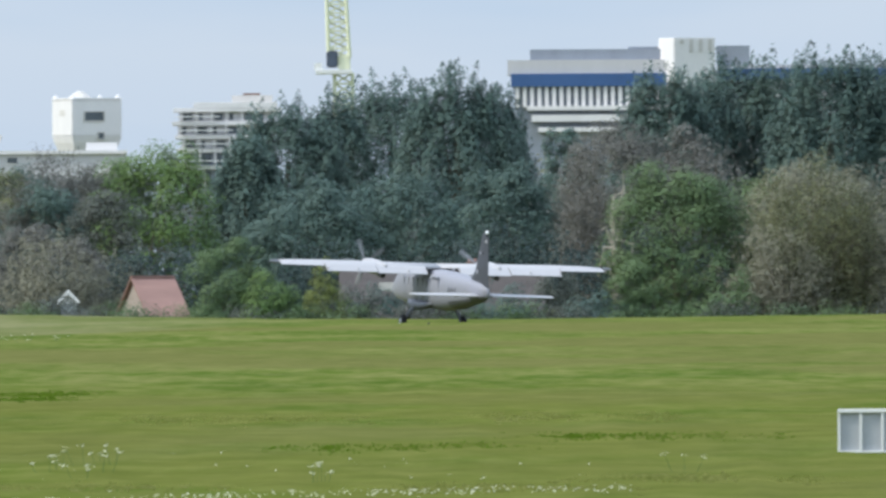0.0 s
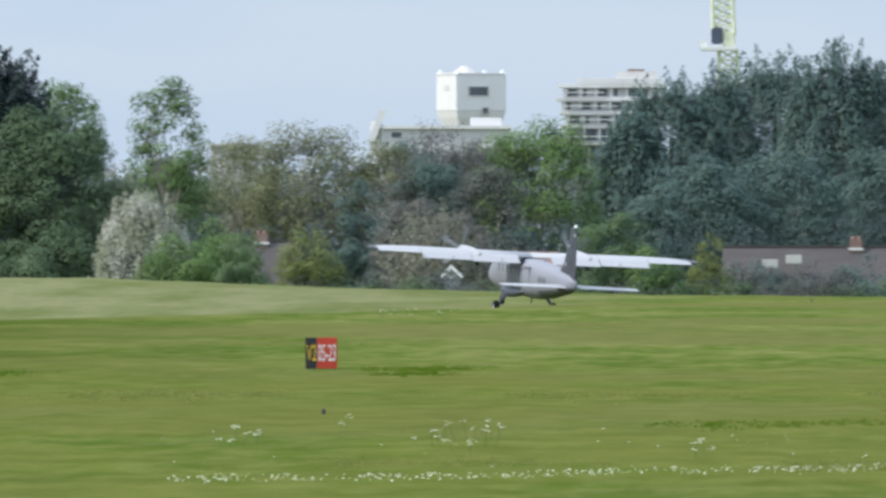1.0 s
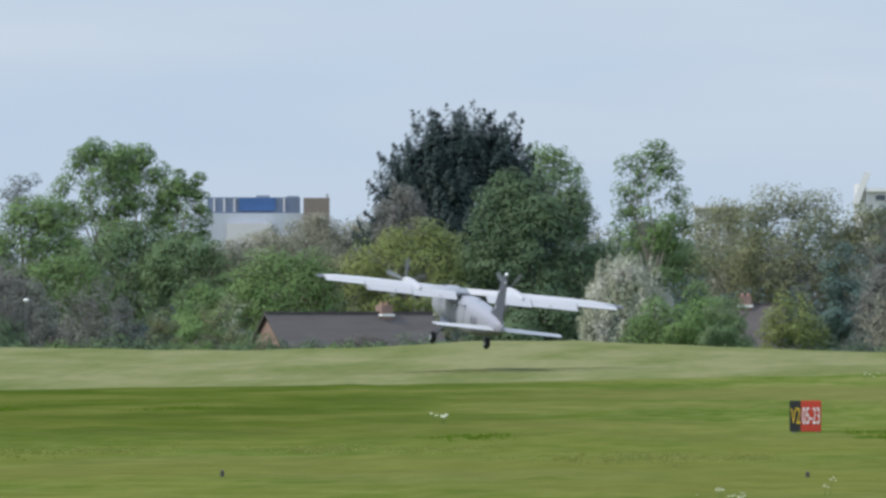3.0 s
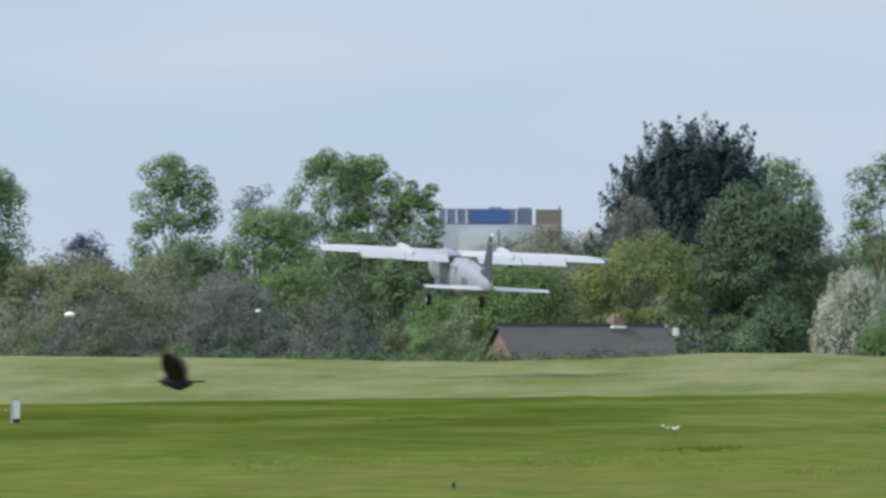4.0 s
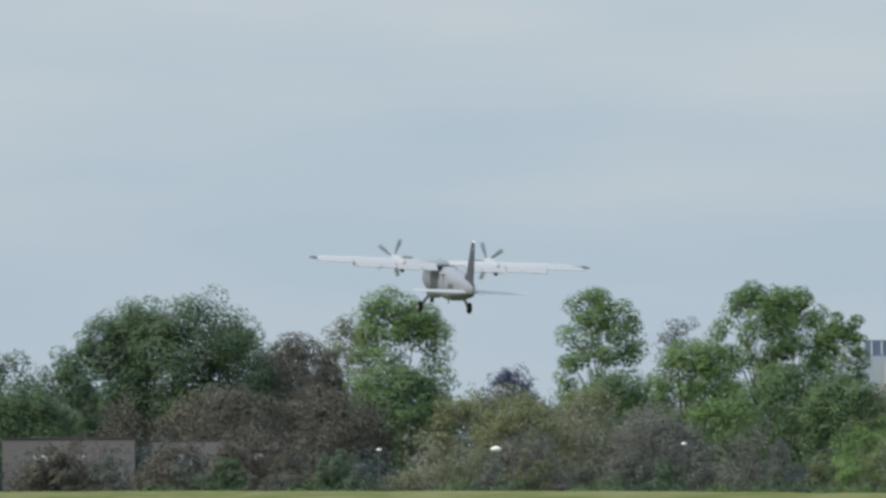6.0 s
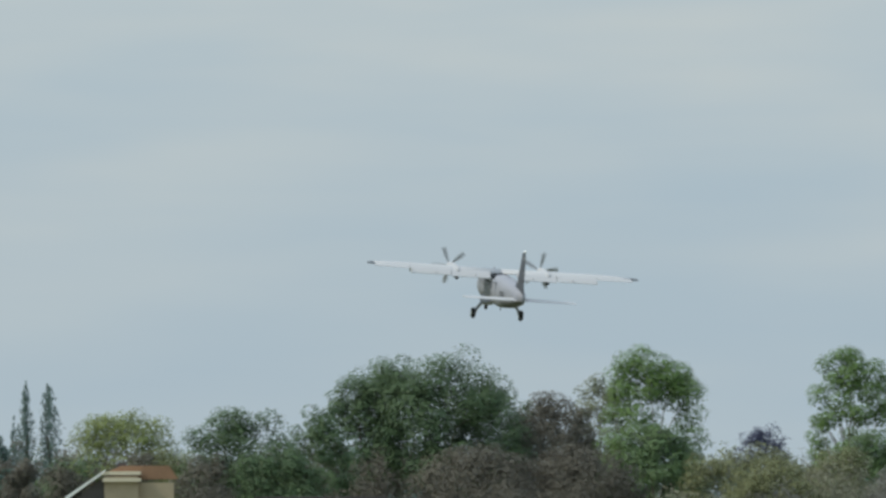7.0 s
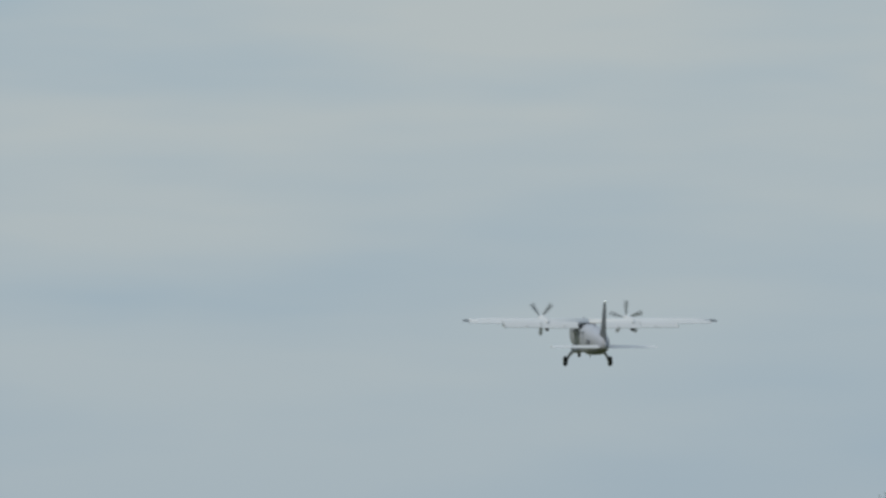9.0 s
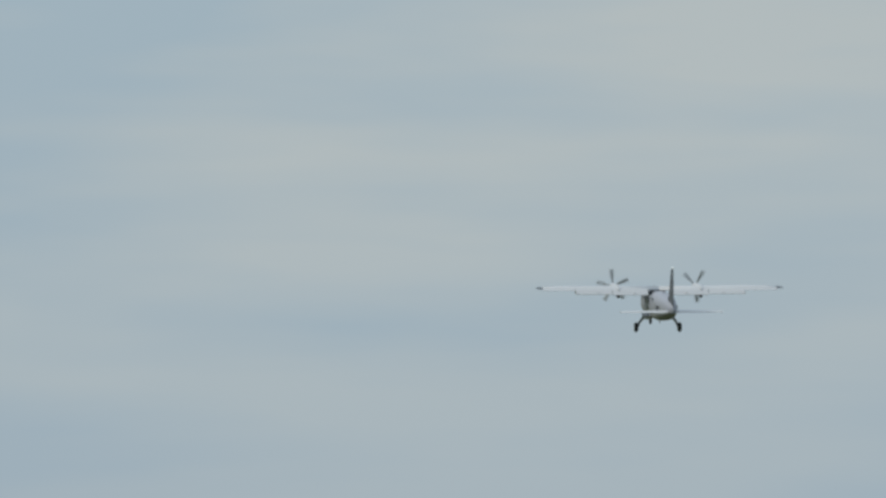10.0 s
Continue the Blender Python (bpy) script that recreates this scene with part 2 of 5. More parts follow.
def tube_arrays(paths, sides=6):
    """Tapered tubes along paths of (point, radius), as vertices and faces."""
    verts, faces = [], []
    for path in paths:
        start = len(verts)
        for k, (p, r) in enumerate(path):
            q = path[min(k + 1, len(path) - 1)][0] - path[max(k - 1, 0)][0]
            t = q.normalized() if q.length > 1e-6 else Vector((0, 0, 1))
            a = t.orthogonal().normalized()
            b = t.cross(a)
            for i in range(sides):
                w = 2 * math.pi * i / sides
                verts.append(p + a * (r * math.cos(w)) + b * (r * math.sin(w)))
        for k in range(len(path) - 1):
            for i in range(sides):
                j = (i + 1) % sides
                faces.append((start + k * sides + i, start + k * sides + j, start + (k + 1) * sides + j, start + (k + 1) * sides + i))
        faces.append(tuple(start + (len(path) - 1) * sides + i for i in range(sides)))
    return verts, faces


def leaf_mesh(name, centres, normals, sizes, mat, rng, long=1.0, facing=None, rise=0.0):
    """Many small leaves, each a three-cornered blade about its centre."""
    n = len(centres)
    t = rng.normal(size=(n, 3)) + np.array([0, 0, rise])
    t -= normals * (t * normals).sum(1, keepdims=True)
    t /= np.linalg.norm(t, axis=1, keepdims=True) + 1e-9
    b = np.cross(normals, t)
    s = sizes[:, None]
    blade = np.stack([centres - t * s * 0.7 - b * s * 0.75, centres + t * s * 1.15 * long, centres - t * s * 0.7 + b * s * 0.75], 1)
    me = bpy.data.meshes.new(name)
    me.vertices.add(3 * n)
    me.vertices.foreach_set("co", blade.reshape(-1).astype(np.float32))
    me.loops.add(3 * n)
    me.loops.foreach_set("vertex_index", np.arange(3 * n, dtype=np.int32))
    me.polygons.add(n)
    me.polygons.foreach_set("loop_start", np.arange(0, 3 * n, 3, dtype=np.int32))
    me.materials.append(mat)
    me.update(calc_edges=True)
    me.validate()
    if facing is not None:
        facing = facing / (np.linalg.norm(facing, axis=1, keepdims=True) + 1e-9)
        at = me.attributes.new("facing", "FLOAT_VECTOR", "POINT")
        at.data.foreach_set("vector", np.repeat(facing, 3, axis=0).reshape(-1).astype(np.float32))
    return me


# ---- ground ----
def build_ground():
    # one sheet all round the camera, finest where it looks
    turn = math.pi * FL
    us = np.concatenate([np.linspace(-turn, -6000, 40), np.linspace(-4900, 1500, 129), np.linspace(2600, turn, 40)])
    ds = np.concatenate([[0, 20, 60, 120, 180], np.arange(220, 1300, 10), np.linspace(1320, 2000, 12), [2600, 3400, 4900]])
    verts, faces, beyond, mown, deep = [], [], [], [], []
    for d in ds:
        for u in us:
            brink = EYE[2] * FL / (np.interp(u, DIP_U, DIP_V) - LEVEL)
            z = ground_height(u, d)
            if d > 240 and d < 1290:
                z += 0.05 * noise.noise((u * 0.012, d * 0.02, 3.1))
            verts.append((d * math.sin(u / FL), d * math.cos(u / FL), z))
            mown.append(0.75 * min(1.0, max(0.0, (560 - d) / 110)))
            deep.append(min(1.0, max(0.0, (-900 - u) / 900)) * min(1.0, max(0.0, (d - 430) / 90)))
            beyond.append(min(1.0, max(0.0, (d - brink + 6) / 12)) * min(1.0, max(0.0, (-150 - u) / 700)))
    w = len(us)
    for i in range(len(ds) - 1):
        for j in range(w - 1):
            a = i * w + j
            faces.append((a, a + 1, a + w + 1, a + w))
    me = mesh_of("ground", verts, faces, GRASS)
    at = me.attributes.new("beyond", "FLOAT", "POINT")
    at.data.foreach_set("value", np.array(beyond, dtype=np.float32))
    at = me.attributes.new("deep", "FLOAT", "POINT")
    at.data.foreach_set("value", np.array(deep, dtype=np.float32))
    at = me.attributes.new("mown", "FLOAT", "POINT")
    at.data.foreach_set("value", np.array(mown, dtype=np.float32))
    return smooth(tagged(new("ground", me), "green and straw-coloured airfield grass, mown and unmown", "grass", kind="structure"))


build_ground()

# ---- trees ----
TREE_WORDS = {
    "fresh": "fresh green broadleaf tree in spring leaf", "lime": "tall lime tree with a new-leaved crown",
    "mid": "dense mid-green broadleaf tree in full leaf", "dark": "tall dark green tree with upright shoots",
    "conifer_and_shade": "dark spiky cypress with many pointed tops", "olive": "olive-green tree in thin early leaf",
    "willow": "yellow-green bushy willow in new leaf", "twig": "brown tree still bare, with fine twigs",
    "mauve": "bare mauve-brown tree with dense twigs", "purple": "dark purple-leaved tree among green ones",
    "blossom": "tree covered in cream-white spring blossom", "shrub": "dull dark green tree with small leaves",
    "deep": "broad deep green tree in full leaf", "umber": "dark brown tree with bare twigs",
}
BUSH_WORDS = {
    "fresh": "fresh green rounded bush beside the field", "mid": "mid-green rounded bush at the field's edge",
    "dark": "dark green bush under the trees", "willow": "yellow-green low bush in new leaf",
    "blossom": "pale flowering bush before a roof", "shrub": "dark scrubby bush at the field's edge",
    "olive": "olive-brown scrubby bush at the field's edge",
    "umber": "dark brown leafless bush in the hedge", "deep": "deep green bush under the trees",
}


def clumps(form, H, W, rng):
    """Clumps of leaves (centre, radius, height factor) that make up a crown of height H and half-width W."""
    out = []
    if form in ("round", "open"):
        low = (0.03 if form == "round" else 0.2) * H
        n = 170 if form == "round" else 150
        rmin, rmax = (0.15, 0.26) if form == "round" else (0.14, 0.25)
        a = (H - low) / 2
        # a few big boughs bulge out of the crown
        boughs = rng.normal(size=(9, 3))
        boughs /= np.linalg.norm(boughs, axis=1, keepdims=True)
        for k in range(n):
            q = rng.normal(size=3)
            q[2] += 0.35
            q /= np.linalg.norm(q)
            bulge = 0.86 + 0.16 * max(0.0, (boughs @ q).max() - 0.55) / 0.45
            r = W * rng.uniform(rmin, rmax)
            reach = bulge * rng.uniform(0.66 if form == "open" else 0.7, 1.0)
            wide = 1.0 if q[2] > -0.2 else 1.0 + 0.12 * q[2]
            # squarer than an ellipsoid
            s = 1 / max(abs(q[2]) ** 2.6 + math.hypot(q[0], q[1]) ** 2.6, 0.2) ** (1 / 2.6)
            out.append((np.array([q[0] * (W - r * 0.6) * s * reach * wide, q[1] * (W - r) * 0.85 * s * reach, low + a + q[2] * s * (a - r * 0.7) * reach]), r, rng.uniform(0.7, 0.95)))
    elif form == "bush":
        for k in range(70):
            w = rng.uniform(0, 2 * math.pi)
            q = math.sqrt(rng.uniform(0, 1))
            r = min(W, H) * rng.uniform(0.16, 0.3)
            top = H * math.sqrt(max(0.05, 1 - 0.75 * q ** 2.4))
            out.append((np.array([(W - r * 0.7) * q * math.cos(w), (W - r) * q * math.sin(w) * 0.7, max(r * 0.3, (top - r) * rng.uniform(0.2, 1.0))]), r, rng.uniform(0.8, 1.0)))
    return out


def spires(H, W, rng, count, sharp, drop):
    """Upright shoots (x, y, foot, top, radius) under a rounded outline."""
    out = []
    for k in range(count):
        w = rng.uniform(0, 2 * math.pi)
        q = math.sqrt((k + 0.5) / count)
        x, y = 0.93 * W * q * math.cos(w), 0.7 * W * q * math.sin(w)
        top = H * (1 - drop * abs(x / W) ** 2.0) * rng.uniform(0.86, 1.0)
        out.append((x, y, 0.02 * H, top, W * rng.uniform(0.24, 0.42) * sharp))
    out.append((rng.uniform(-0.2, 0.2) * W, 0, 0.02 * H, H, W * 0.2 * sharp))
    return out


def clumped(form, H, W, rng, leaves):
    """Leaves over rounded clumps: places, the way they face and where limbs end."""
    lobes = clumps(form, H, W, rng)
    wts = np.array([r * r * f for _, r, f in lobes])
    which = rng.choice(len(lobes), size=leaves, p=wts / wts.sum())
    C = np.array([l[0] for l in lobes])[which]
    R = np.array([l[1] for l in lobes])[which]
    F = np.array([l[2] for l in lobes])[which]
    out = rng.normal(size=(leaves, 3))
    out[:, 2] += 0.3
    out /= np.linalg.norm(out, axis=1, keepdims=True)
    rad = R * (1 - 0.3 * rng.uniform(0, 1, leaves) ** 2.0) * rng.uniform(0.9, 1.12, leaves)
    P = C + out * rad[:, None] * np.stack([np.ones(leaves), np.ones(leaves), F], 1)
    # leaves face away from the crown's middle as well as from their clump's
    mid = P - np.array([0, 0, H * 0.45])
    out = out + 0.8 * mid / (np.linalg.norm(mid, axis=1, keepdims=True) + 1e-6)
    return P, out, [Vector(lobes[i][0]) for i in rng.permutation(len(lobes))[: (12 if form == "open" else 7 if form == "round" else 4)]]


def plumed(form, H, W, rng, leaves):
    """Leaves over many upright, tapering shoots that stand on a domed crown."""
    sharp = form == "cypress"
    count = 320 if sharp else 330
    h = rng.uniform(0, 1, count) ** 0.75
    w = rng.uniform(0, 2 * math.pi, count)
    power = 2.4 if sharp else 2.7
    env = (1 - np.minimum(h, 0.985) ** power) ** (1 / power) * np.where(h < 0.25, 0.86 + 0.56 * h, 1.0)
    reach = env * np.sqrt(rng.uniform(0.35, 1.0, count))
    top = rng.uniform(0, 1, count) < (0.7 if sharp else 0.6)
    disc = 0.97 * np.sqrt(rng.uniform(0, 1, count))
    reach = np.where(top, disc, reach)
    bow = 2.4 if sharp else 2.6
    h = np.where(top, (1 - disc ** bow) ** (1 / bow) * rng.uniform(0.88 if sharp else 0.9, 1.0, count), h)
    tip = np.stack([W * reach * np.cos(w), 0.75 * W * reach * np.sin(w), H * h * rng.uniform(0.92, 1.0, count)], 1)
    tilt = np.stack([reach * np.cos(w), reach * np.sin(w), np.zeros(count)], 1) * (0.75 if sharp else 0.32) + rng.normal(size=(count, 3)) * 0.10
    axis = tilt + np.array([0, 0, 1.0])
    axis /= np.linalg.norm(axis, axis=1, keepdims=True)
    length = H * (rng.uniform(0.12, 0.20, count) if sharp else rng.uniform(0.08, 0.16, count))
    thick = min(W, 0.45 * H) * (rng.uniform(0.10, 0.16, count) if sharp else rng.uniform(0.10, 0.19, count))
    wts = length * thick
    k = rng.choice(count, size=leaves, p=wts / wts.sum())
    f = rng.uniform(0, 1, leaves) ** 1.15
    ring = rng.normal(size=(leaves, 3))
    ring -= axis[k] * (ring * axis[k]).sum(1, keepdims=True)
    ring /= np.linalg.norm(ring, axis=1, keepdims=True) + 1e-9
    r = thick[k] * (1 - f) ** (0.9 if sharp else 0.75) * (0.55 + 0.45 * np.minimum(1, 3 * f)) * rng.uniform(0.6, 1.15, leaves)
    P = tip[k] - axis[k] * ((1 - f) * length[k])[:, None] + ring * r[:, None]
    mid = P * np.array([1, 1, 0.8]) - np.array([0, 0, H * 0.35])
    out = (0.4 if sharp else 0.7) * ring + 0.9 * mid / (np.linalg.norm(mid, axis=1, keepdims=True) + 1e-6) + np.array([0, 0, 0.25])
    # the leafy inside of the crown, between the shoots
    m = leaves // 3
    hh, ww = rng.uniform(0, 1, m) ** 0.8, rng.uniform(0, 2 * math.pi, m)
    ee = (1 - np.minimum(hh, 0.99) ** power) ** (1 / power) * rng.uniform(0.82, 0.93, m)
    P[:m] = np.stack([0.95 * W * ee * np.cos(ww), 0.65 * W * ee * np.sin(ww), (0.83 if sharp else 0.87) * H * hh], 1)
    out[:m] = np.stack([ee * np.cos(ww), ee * np.sin(ww), 0.2 + 0.8 * hh], 1)
    ends = [Vector(tip[i] - axis[i] * length[i]) for i in rng.permutation(count)[:5]]
    return P, out, ends


def tree(u, v_top, half, d, leaf, form, seed, leaves=2600, size=0.26):
    """A tree whose top stands at drop v_top: trunk, limbs and a crown of many leaves."""
    rng = np.random.default_rng(seed)
    z0 = ground_height(u, d)
    top = spot(u, v_top, d)
    H, W = top.z - z0, metres(half, d)
    bush = form == "bush"
    t = thing("bush" if bush else "tree", pose(top.x, top.y, z0 - 0.05), (BUSH_WORDS if bush else TREE_WORDS)[leaf], "bush" if bush else "tree", "bushes along the airfield's edge" if bush else "trees behind the airfield")
    pointed = form in ("spires", "cypress")
    if pointed and W < 1.2:
        shoots = [(x * 0.5, y, f, tp, r * 1.9) for x, y, f, tp, r in spires(H, W, rng, 34, 1.0, 0.22)[::5]]
        S = np.array(shoots)
        wts = S[:, 4] * (S[:, 3] - S[:, 2])
        k = rng.choice(len(S), size=leaves, p=wts / wts.sum())
        f = rng.uniform(0, 1, leaves) ** 0.9
        w = rng.uniform(0, 2 * math.pi, leaves)
        taper = (1 - f) ** 0.42 * (0.75 + 0.25 * np.minimum(1, f * 5))
        wave = 1 + 0.22 * np.sin(f * 23 + k * 1.7) + 0.2 * rng.normal(size=leaves)
        r = S[k, 4] * taper * wave * rng.uniform(0.6, 1.05, leaves)
        lean = 0.8 + 0.2 * f
        z = S[k, 2] + f * (S[k, 3] - S[k, 2])
        P = np.stack([S[k, 0] * lean + r * np.cos(w), S[k, 1] * lean + r * np.sin(w), z], 1)
        out = np.stack([np.cos(w), np.sin(w), np.full(leaves, 0.35)], 1)
        ends = [Vector((S[i, 0] * 0.8, S[i, 1] * 0.8, S[i, 3] * 0.7)) for i in range(0, len(S), 4)]
    else:
        P, out, ends = plumed(form, H, W, rng, leaves) if pointed else clumped(form, H, W, rng, leaves)
    trunk_top = H * {"round": 0.5, "open": 0.62, "bush": 0.3}.get(form, 0.75)
    r0 = max(0.07, 0.02 * H)
    bark = PALE_BARK if leaf == "lime" else BARK
    stem = [(Vector((0.25 * math.sin(k * 1.7 + seed) * k / 5, 0.1 * math.cos(k * 2.1) * k / 5, trunk_top * k / 5)), r0 * (1.15 - 0.16 * k)) for k in range(6)]
    ob = new("trunk", mesh_of("trunk", *tube_arrays([stem], 8), bark))
    ob.parent = t
    for c in ends:
        s, rs = stem[min(5, max(1, int(5 * min(1.0, c.z * 0.7 / max(trunk_top, 0.1)))))]
        bend = s.lerp(c, 0.5) + Vector((0, 0, 0.08 * H * rng.uniform(-0.2, 1)))
        ob = new("limb", mesh_of("limb", *tube_arrays([[(s, rs * 0.55), (bend, rs * 0.32), (c, rs * 0.12)]], 5), bark))
        ob.parent = t
    P[:, 0] *= W / np.percentile(np.abs(P[:, 0]), 98.5)
    P[:, 2] *= H / np.percentile(P[:, 2], 99.6 if not pointed else 99.9)
    P[:, 2] = np.maximum(P[:, 2], 0.05)
    nrm = out + rng.normal(size=(leaves, 3)) * 0.32
    nrm /= np.linalg.norm(nrm, axis=1, keepdims=True)
    ob = new("crown", leaf_mesh("crown", P, nrm, size * rng.uniform(0.6, 1.35, leaves), LEAF[leaf], rng, 1.7 if pointed else 1.0, out, 2.6 if pointed else 0.0))
    ob.parent = t
    return t


def bare_tree(u, v_top, half, d, leaf, seed, shoots=420, buds=1500, stout=1.0):
    """A tree not yet in leaf: forking limbs, a haze of thin twigs and buds."""
    rng = np.random.default_rng(seed)
    z0 = ground_height(u, d)
    top = spot(u, v_top, d)
    H, W = top.z - z0, metres(half, d)
    t = thing("bare_tree", pose(top.x, top.y, z0 - 0.05), TREE_WORDS[leaf], "tree", "trees behind the airfield")
    r0 = stout * max(0.08, 0.018 * H)
    stem = [(Vector((0.2 * math.sin(k + seed) * k / 4, 0, (0.3 if stout == 1 else 0.62) * H * k / 4)), r0 * (1.1 - 0.13 * k)) for k in range(5)]
    ob = new("trunk", mesh_of("trunk", *tube_arrays([stem], 8), PALE_BARK))
    ob.parent = t
    tips = []
    for k in range(16):
        w = rng.uniform(0, 2 * math.pi)
        q = math.sqrt(rng.uniform(0.02, 1))
        end = Vector((W * 0.85 * q * math.cos(w), W * 0.6 * q * math.sin(w), H * (0.95 - 0.5 * q * q) * rng.uniform(0.6, 1.0)))
        s = stem[rng.integers(1, 5)][0]
        a = s.lerp(end, 0.35) + Vector((rng.normal(0, 0.2), 0, 0.05 * H))
        b = s.lerp(end, 0.7) + Vector((rng.normal(0, 0.25), 0, 0.04 * H))
        ob = new("limb", mesh_of("limb", *tube_arrays([[(s, r0 * 0.5), (a, r0 * 0.36), (b, r0 * 0.22), (end, r0 * 0.08)]], 5), PALE_BARK if leaf == "twig" else BARK))
        ob.parent = t
        tips += [a, b, b, end, end]
    twigs, P = [], []
    for k in range(shoots):
        if k % 2:
            s = tips[rng.integers(len(tips))] + Vector(rng.normal(0, 0.12 * W, 3))
        else:
            w = rng.uniform(0, 2 * math.pi)
            q = math.sqrt(rng.uniform(0, 1))
            s = Vector((W * 0.92 * q * math.cos(w), W * 0.7 * q * math.sin(w), H * math.sqrt(max(0.02, 1 - 0.8 * q * q)) * rng.uniform(0.08, 0.9)))
        s.z = max(0.03 * H, min(s.z, 0.95 * H))
        out = Vector((s.x * 0.5 / W, s.y * 0.5 / W, 0.55)) + Vector(rng.normal(0, 0.45, 3))
        e = s + out.normalized() * (H * rng.uniform(0.05, 0.13))
        m = s.lerp(e, 0.5) + Vector(rng.normal(0, 0.05, 3))
        twigs.append([(s, 0.022), (m, 0.016), (e, 0.006)])
        P += [s.lerp(e, rng.uniform(0, 1)) for _ in range(max(1, buds // shoots))]
    v, f = tube_arrays(twigs, 3)
    ob = tagged(new("brushwood", mesh_of("brushwood", v, f, LEAF[leaf])), kind="stuff")
    ob.parent = t
    P = np.array(P) + rng.normal(size=(len(P), 3)) * 0.2
    nrm = rng.normal(size=P.shape) * 0.7 + np.array([0, -0.3, 0.6])
    nrm /= np.linalg.norm(nrm, axis=1, keepdims=True)
    ob = tagged(new("budding_foliage", leaf_mesh("budding_foliage", P, nrm, rng.uniform(0.05, 0.13, len(P)), LEAF[leaf], rng, 1.0, P / np.array([W, W, H]) + np.array([0, -0.25, 0.1]) + 0.2 * rng.normal(size=P.shape))), kind="stuff")
    ob.parent = t
    return t


WOOD_U = [-5200, -4350, -4250, -3900, -3600, -3200, -3000, -2780, -2600, -2480, -2000, -1850, -1650, -1300, -1000, -800, -650, -500, -300, 200, 784, 1700]
WOOD_V = [-100, -88, -88, -92, -85, -110, -100, -110, -68, -75, -85, -88, -95, -130, -145, -140, -145, -140, -140, -170, -200, -200]


def far_wood(leaf, seed, d, drop, n, lo=-5200, hi=1700):
    """The wood that closes the gaps behind the trees: too far and dense to tell its trees apart."""
    rng = np.random.default_rng(seed)
    count = int(0.2 * (hi - lo))
    lu, lf, lr = rng.uniform(lo, hi, count), rng.uniform(0, 1, count) ** 0.45, rng.uniform(0.9, 2.2, count)
    wts = lr ** 2
    k = rng.choice(count, size=n, p=wts / wts.sum())
    q = rng.normal(size=(n, 3)) + np.array([0, -0.5, 0.25])
    q /= np.linalg.norm(q, axis=1, keepdims=True)
    lift = np.interp(lu, WOOD_U, WOOD_V) + drop + 18 * np.sin(lu * 0.021 + seed) + 10 * np.sin(lu * 0.057 + 2 * seed)
    dd = d + rng.uniform(-8, 8, count)
    topz = EYE[2] - (lift - LEVEL) * dd / FL - lr
    C = np.stack([dd * np.sin(lu / FL), dd * np.cos(lu / FL), -2.5 + lf * (topz + 2.5)], 1)
    P = C[k] + q * (lr[k] * rng.uniform(0.82, 1.1, n))[:, None]
    nrm = rng.normal(size=(n, 3)) * 0.4 + q
    nrm /= np.linalg.norm(nrm, axis=1, keepdims=True)
    return tagged(new("far_wood", leaf_mesh("far_wood", P, nrm, rng.uniform(0.10, 0.22, n), LEAF[leaf], rng, 1.0, q + np.array([0, -0.4, 0.3]))), "dense far wood, dull green and brown, behind the trees", "wood", kind="stuff")


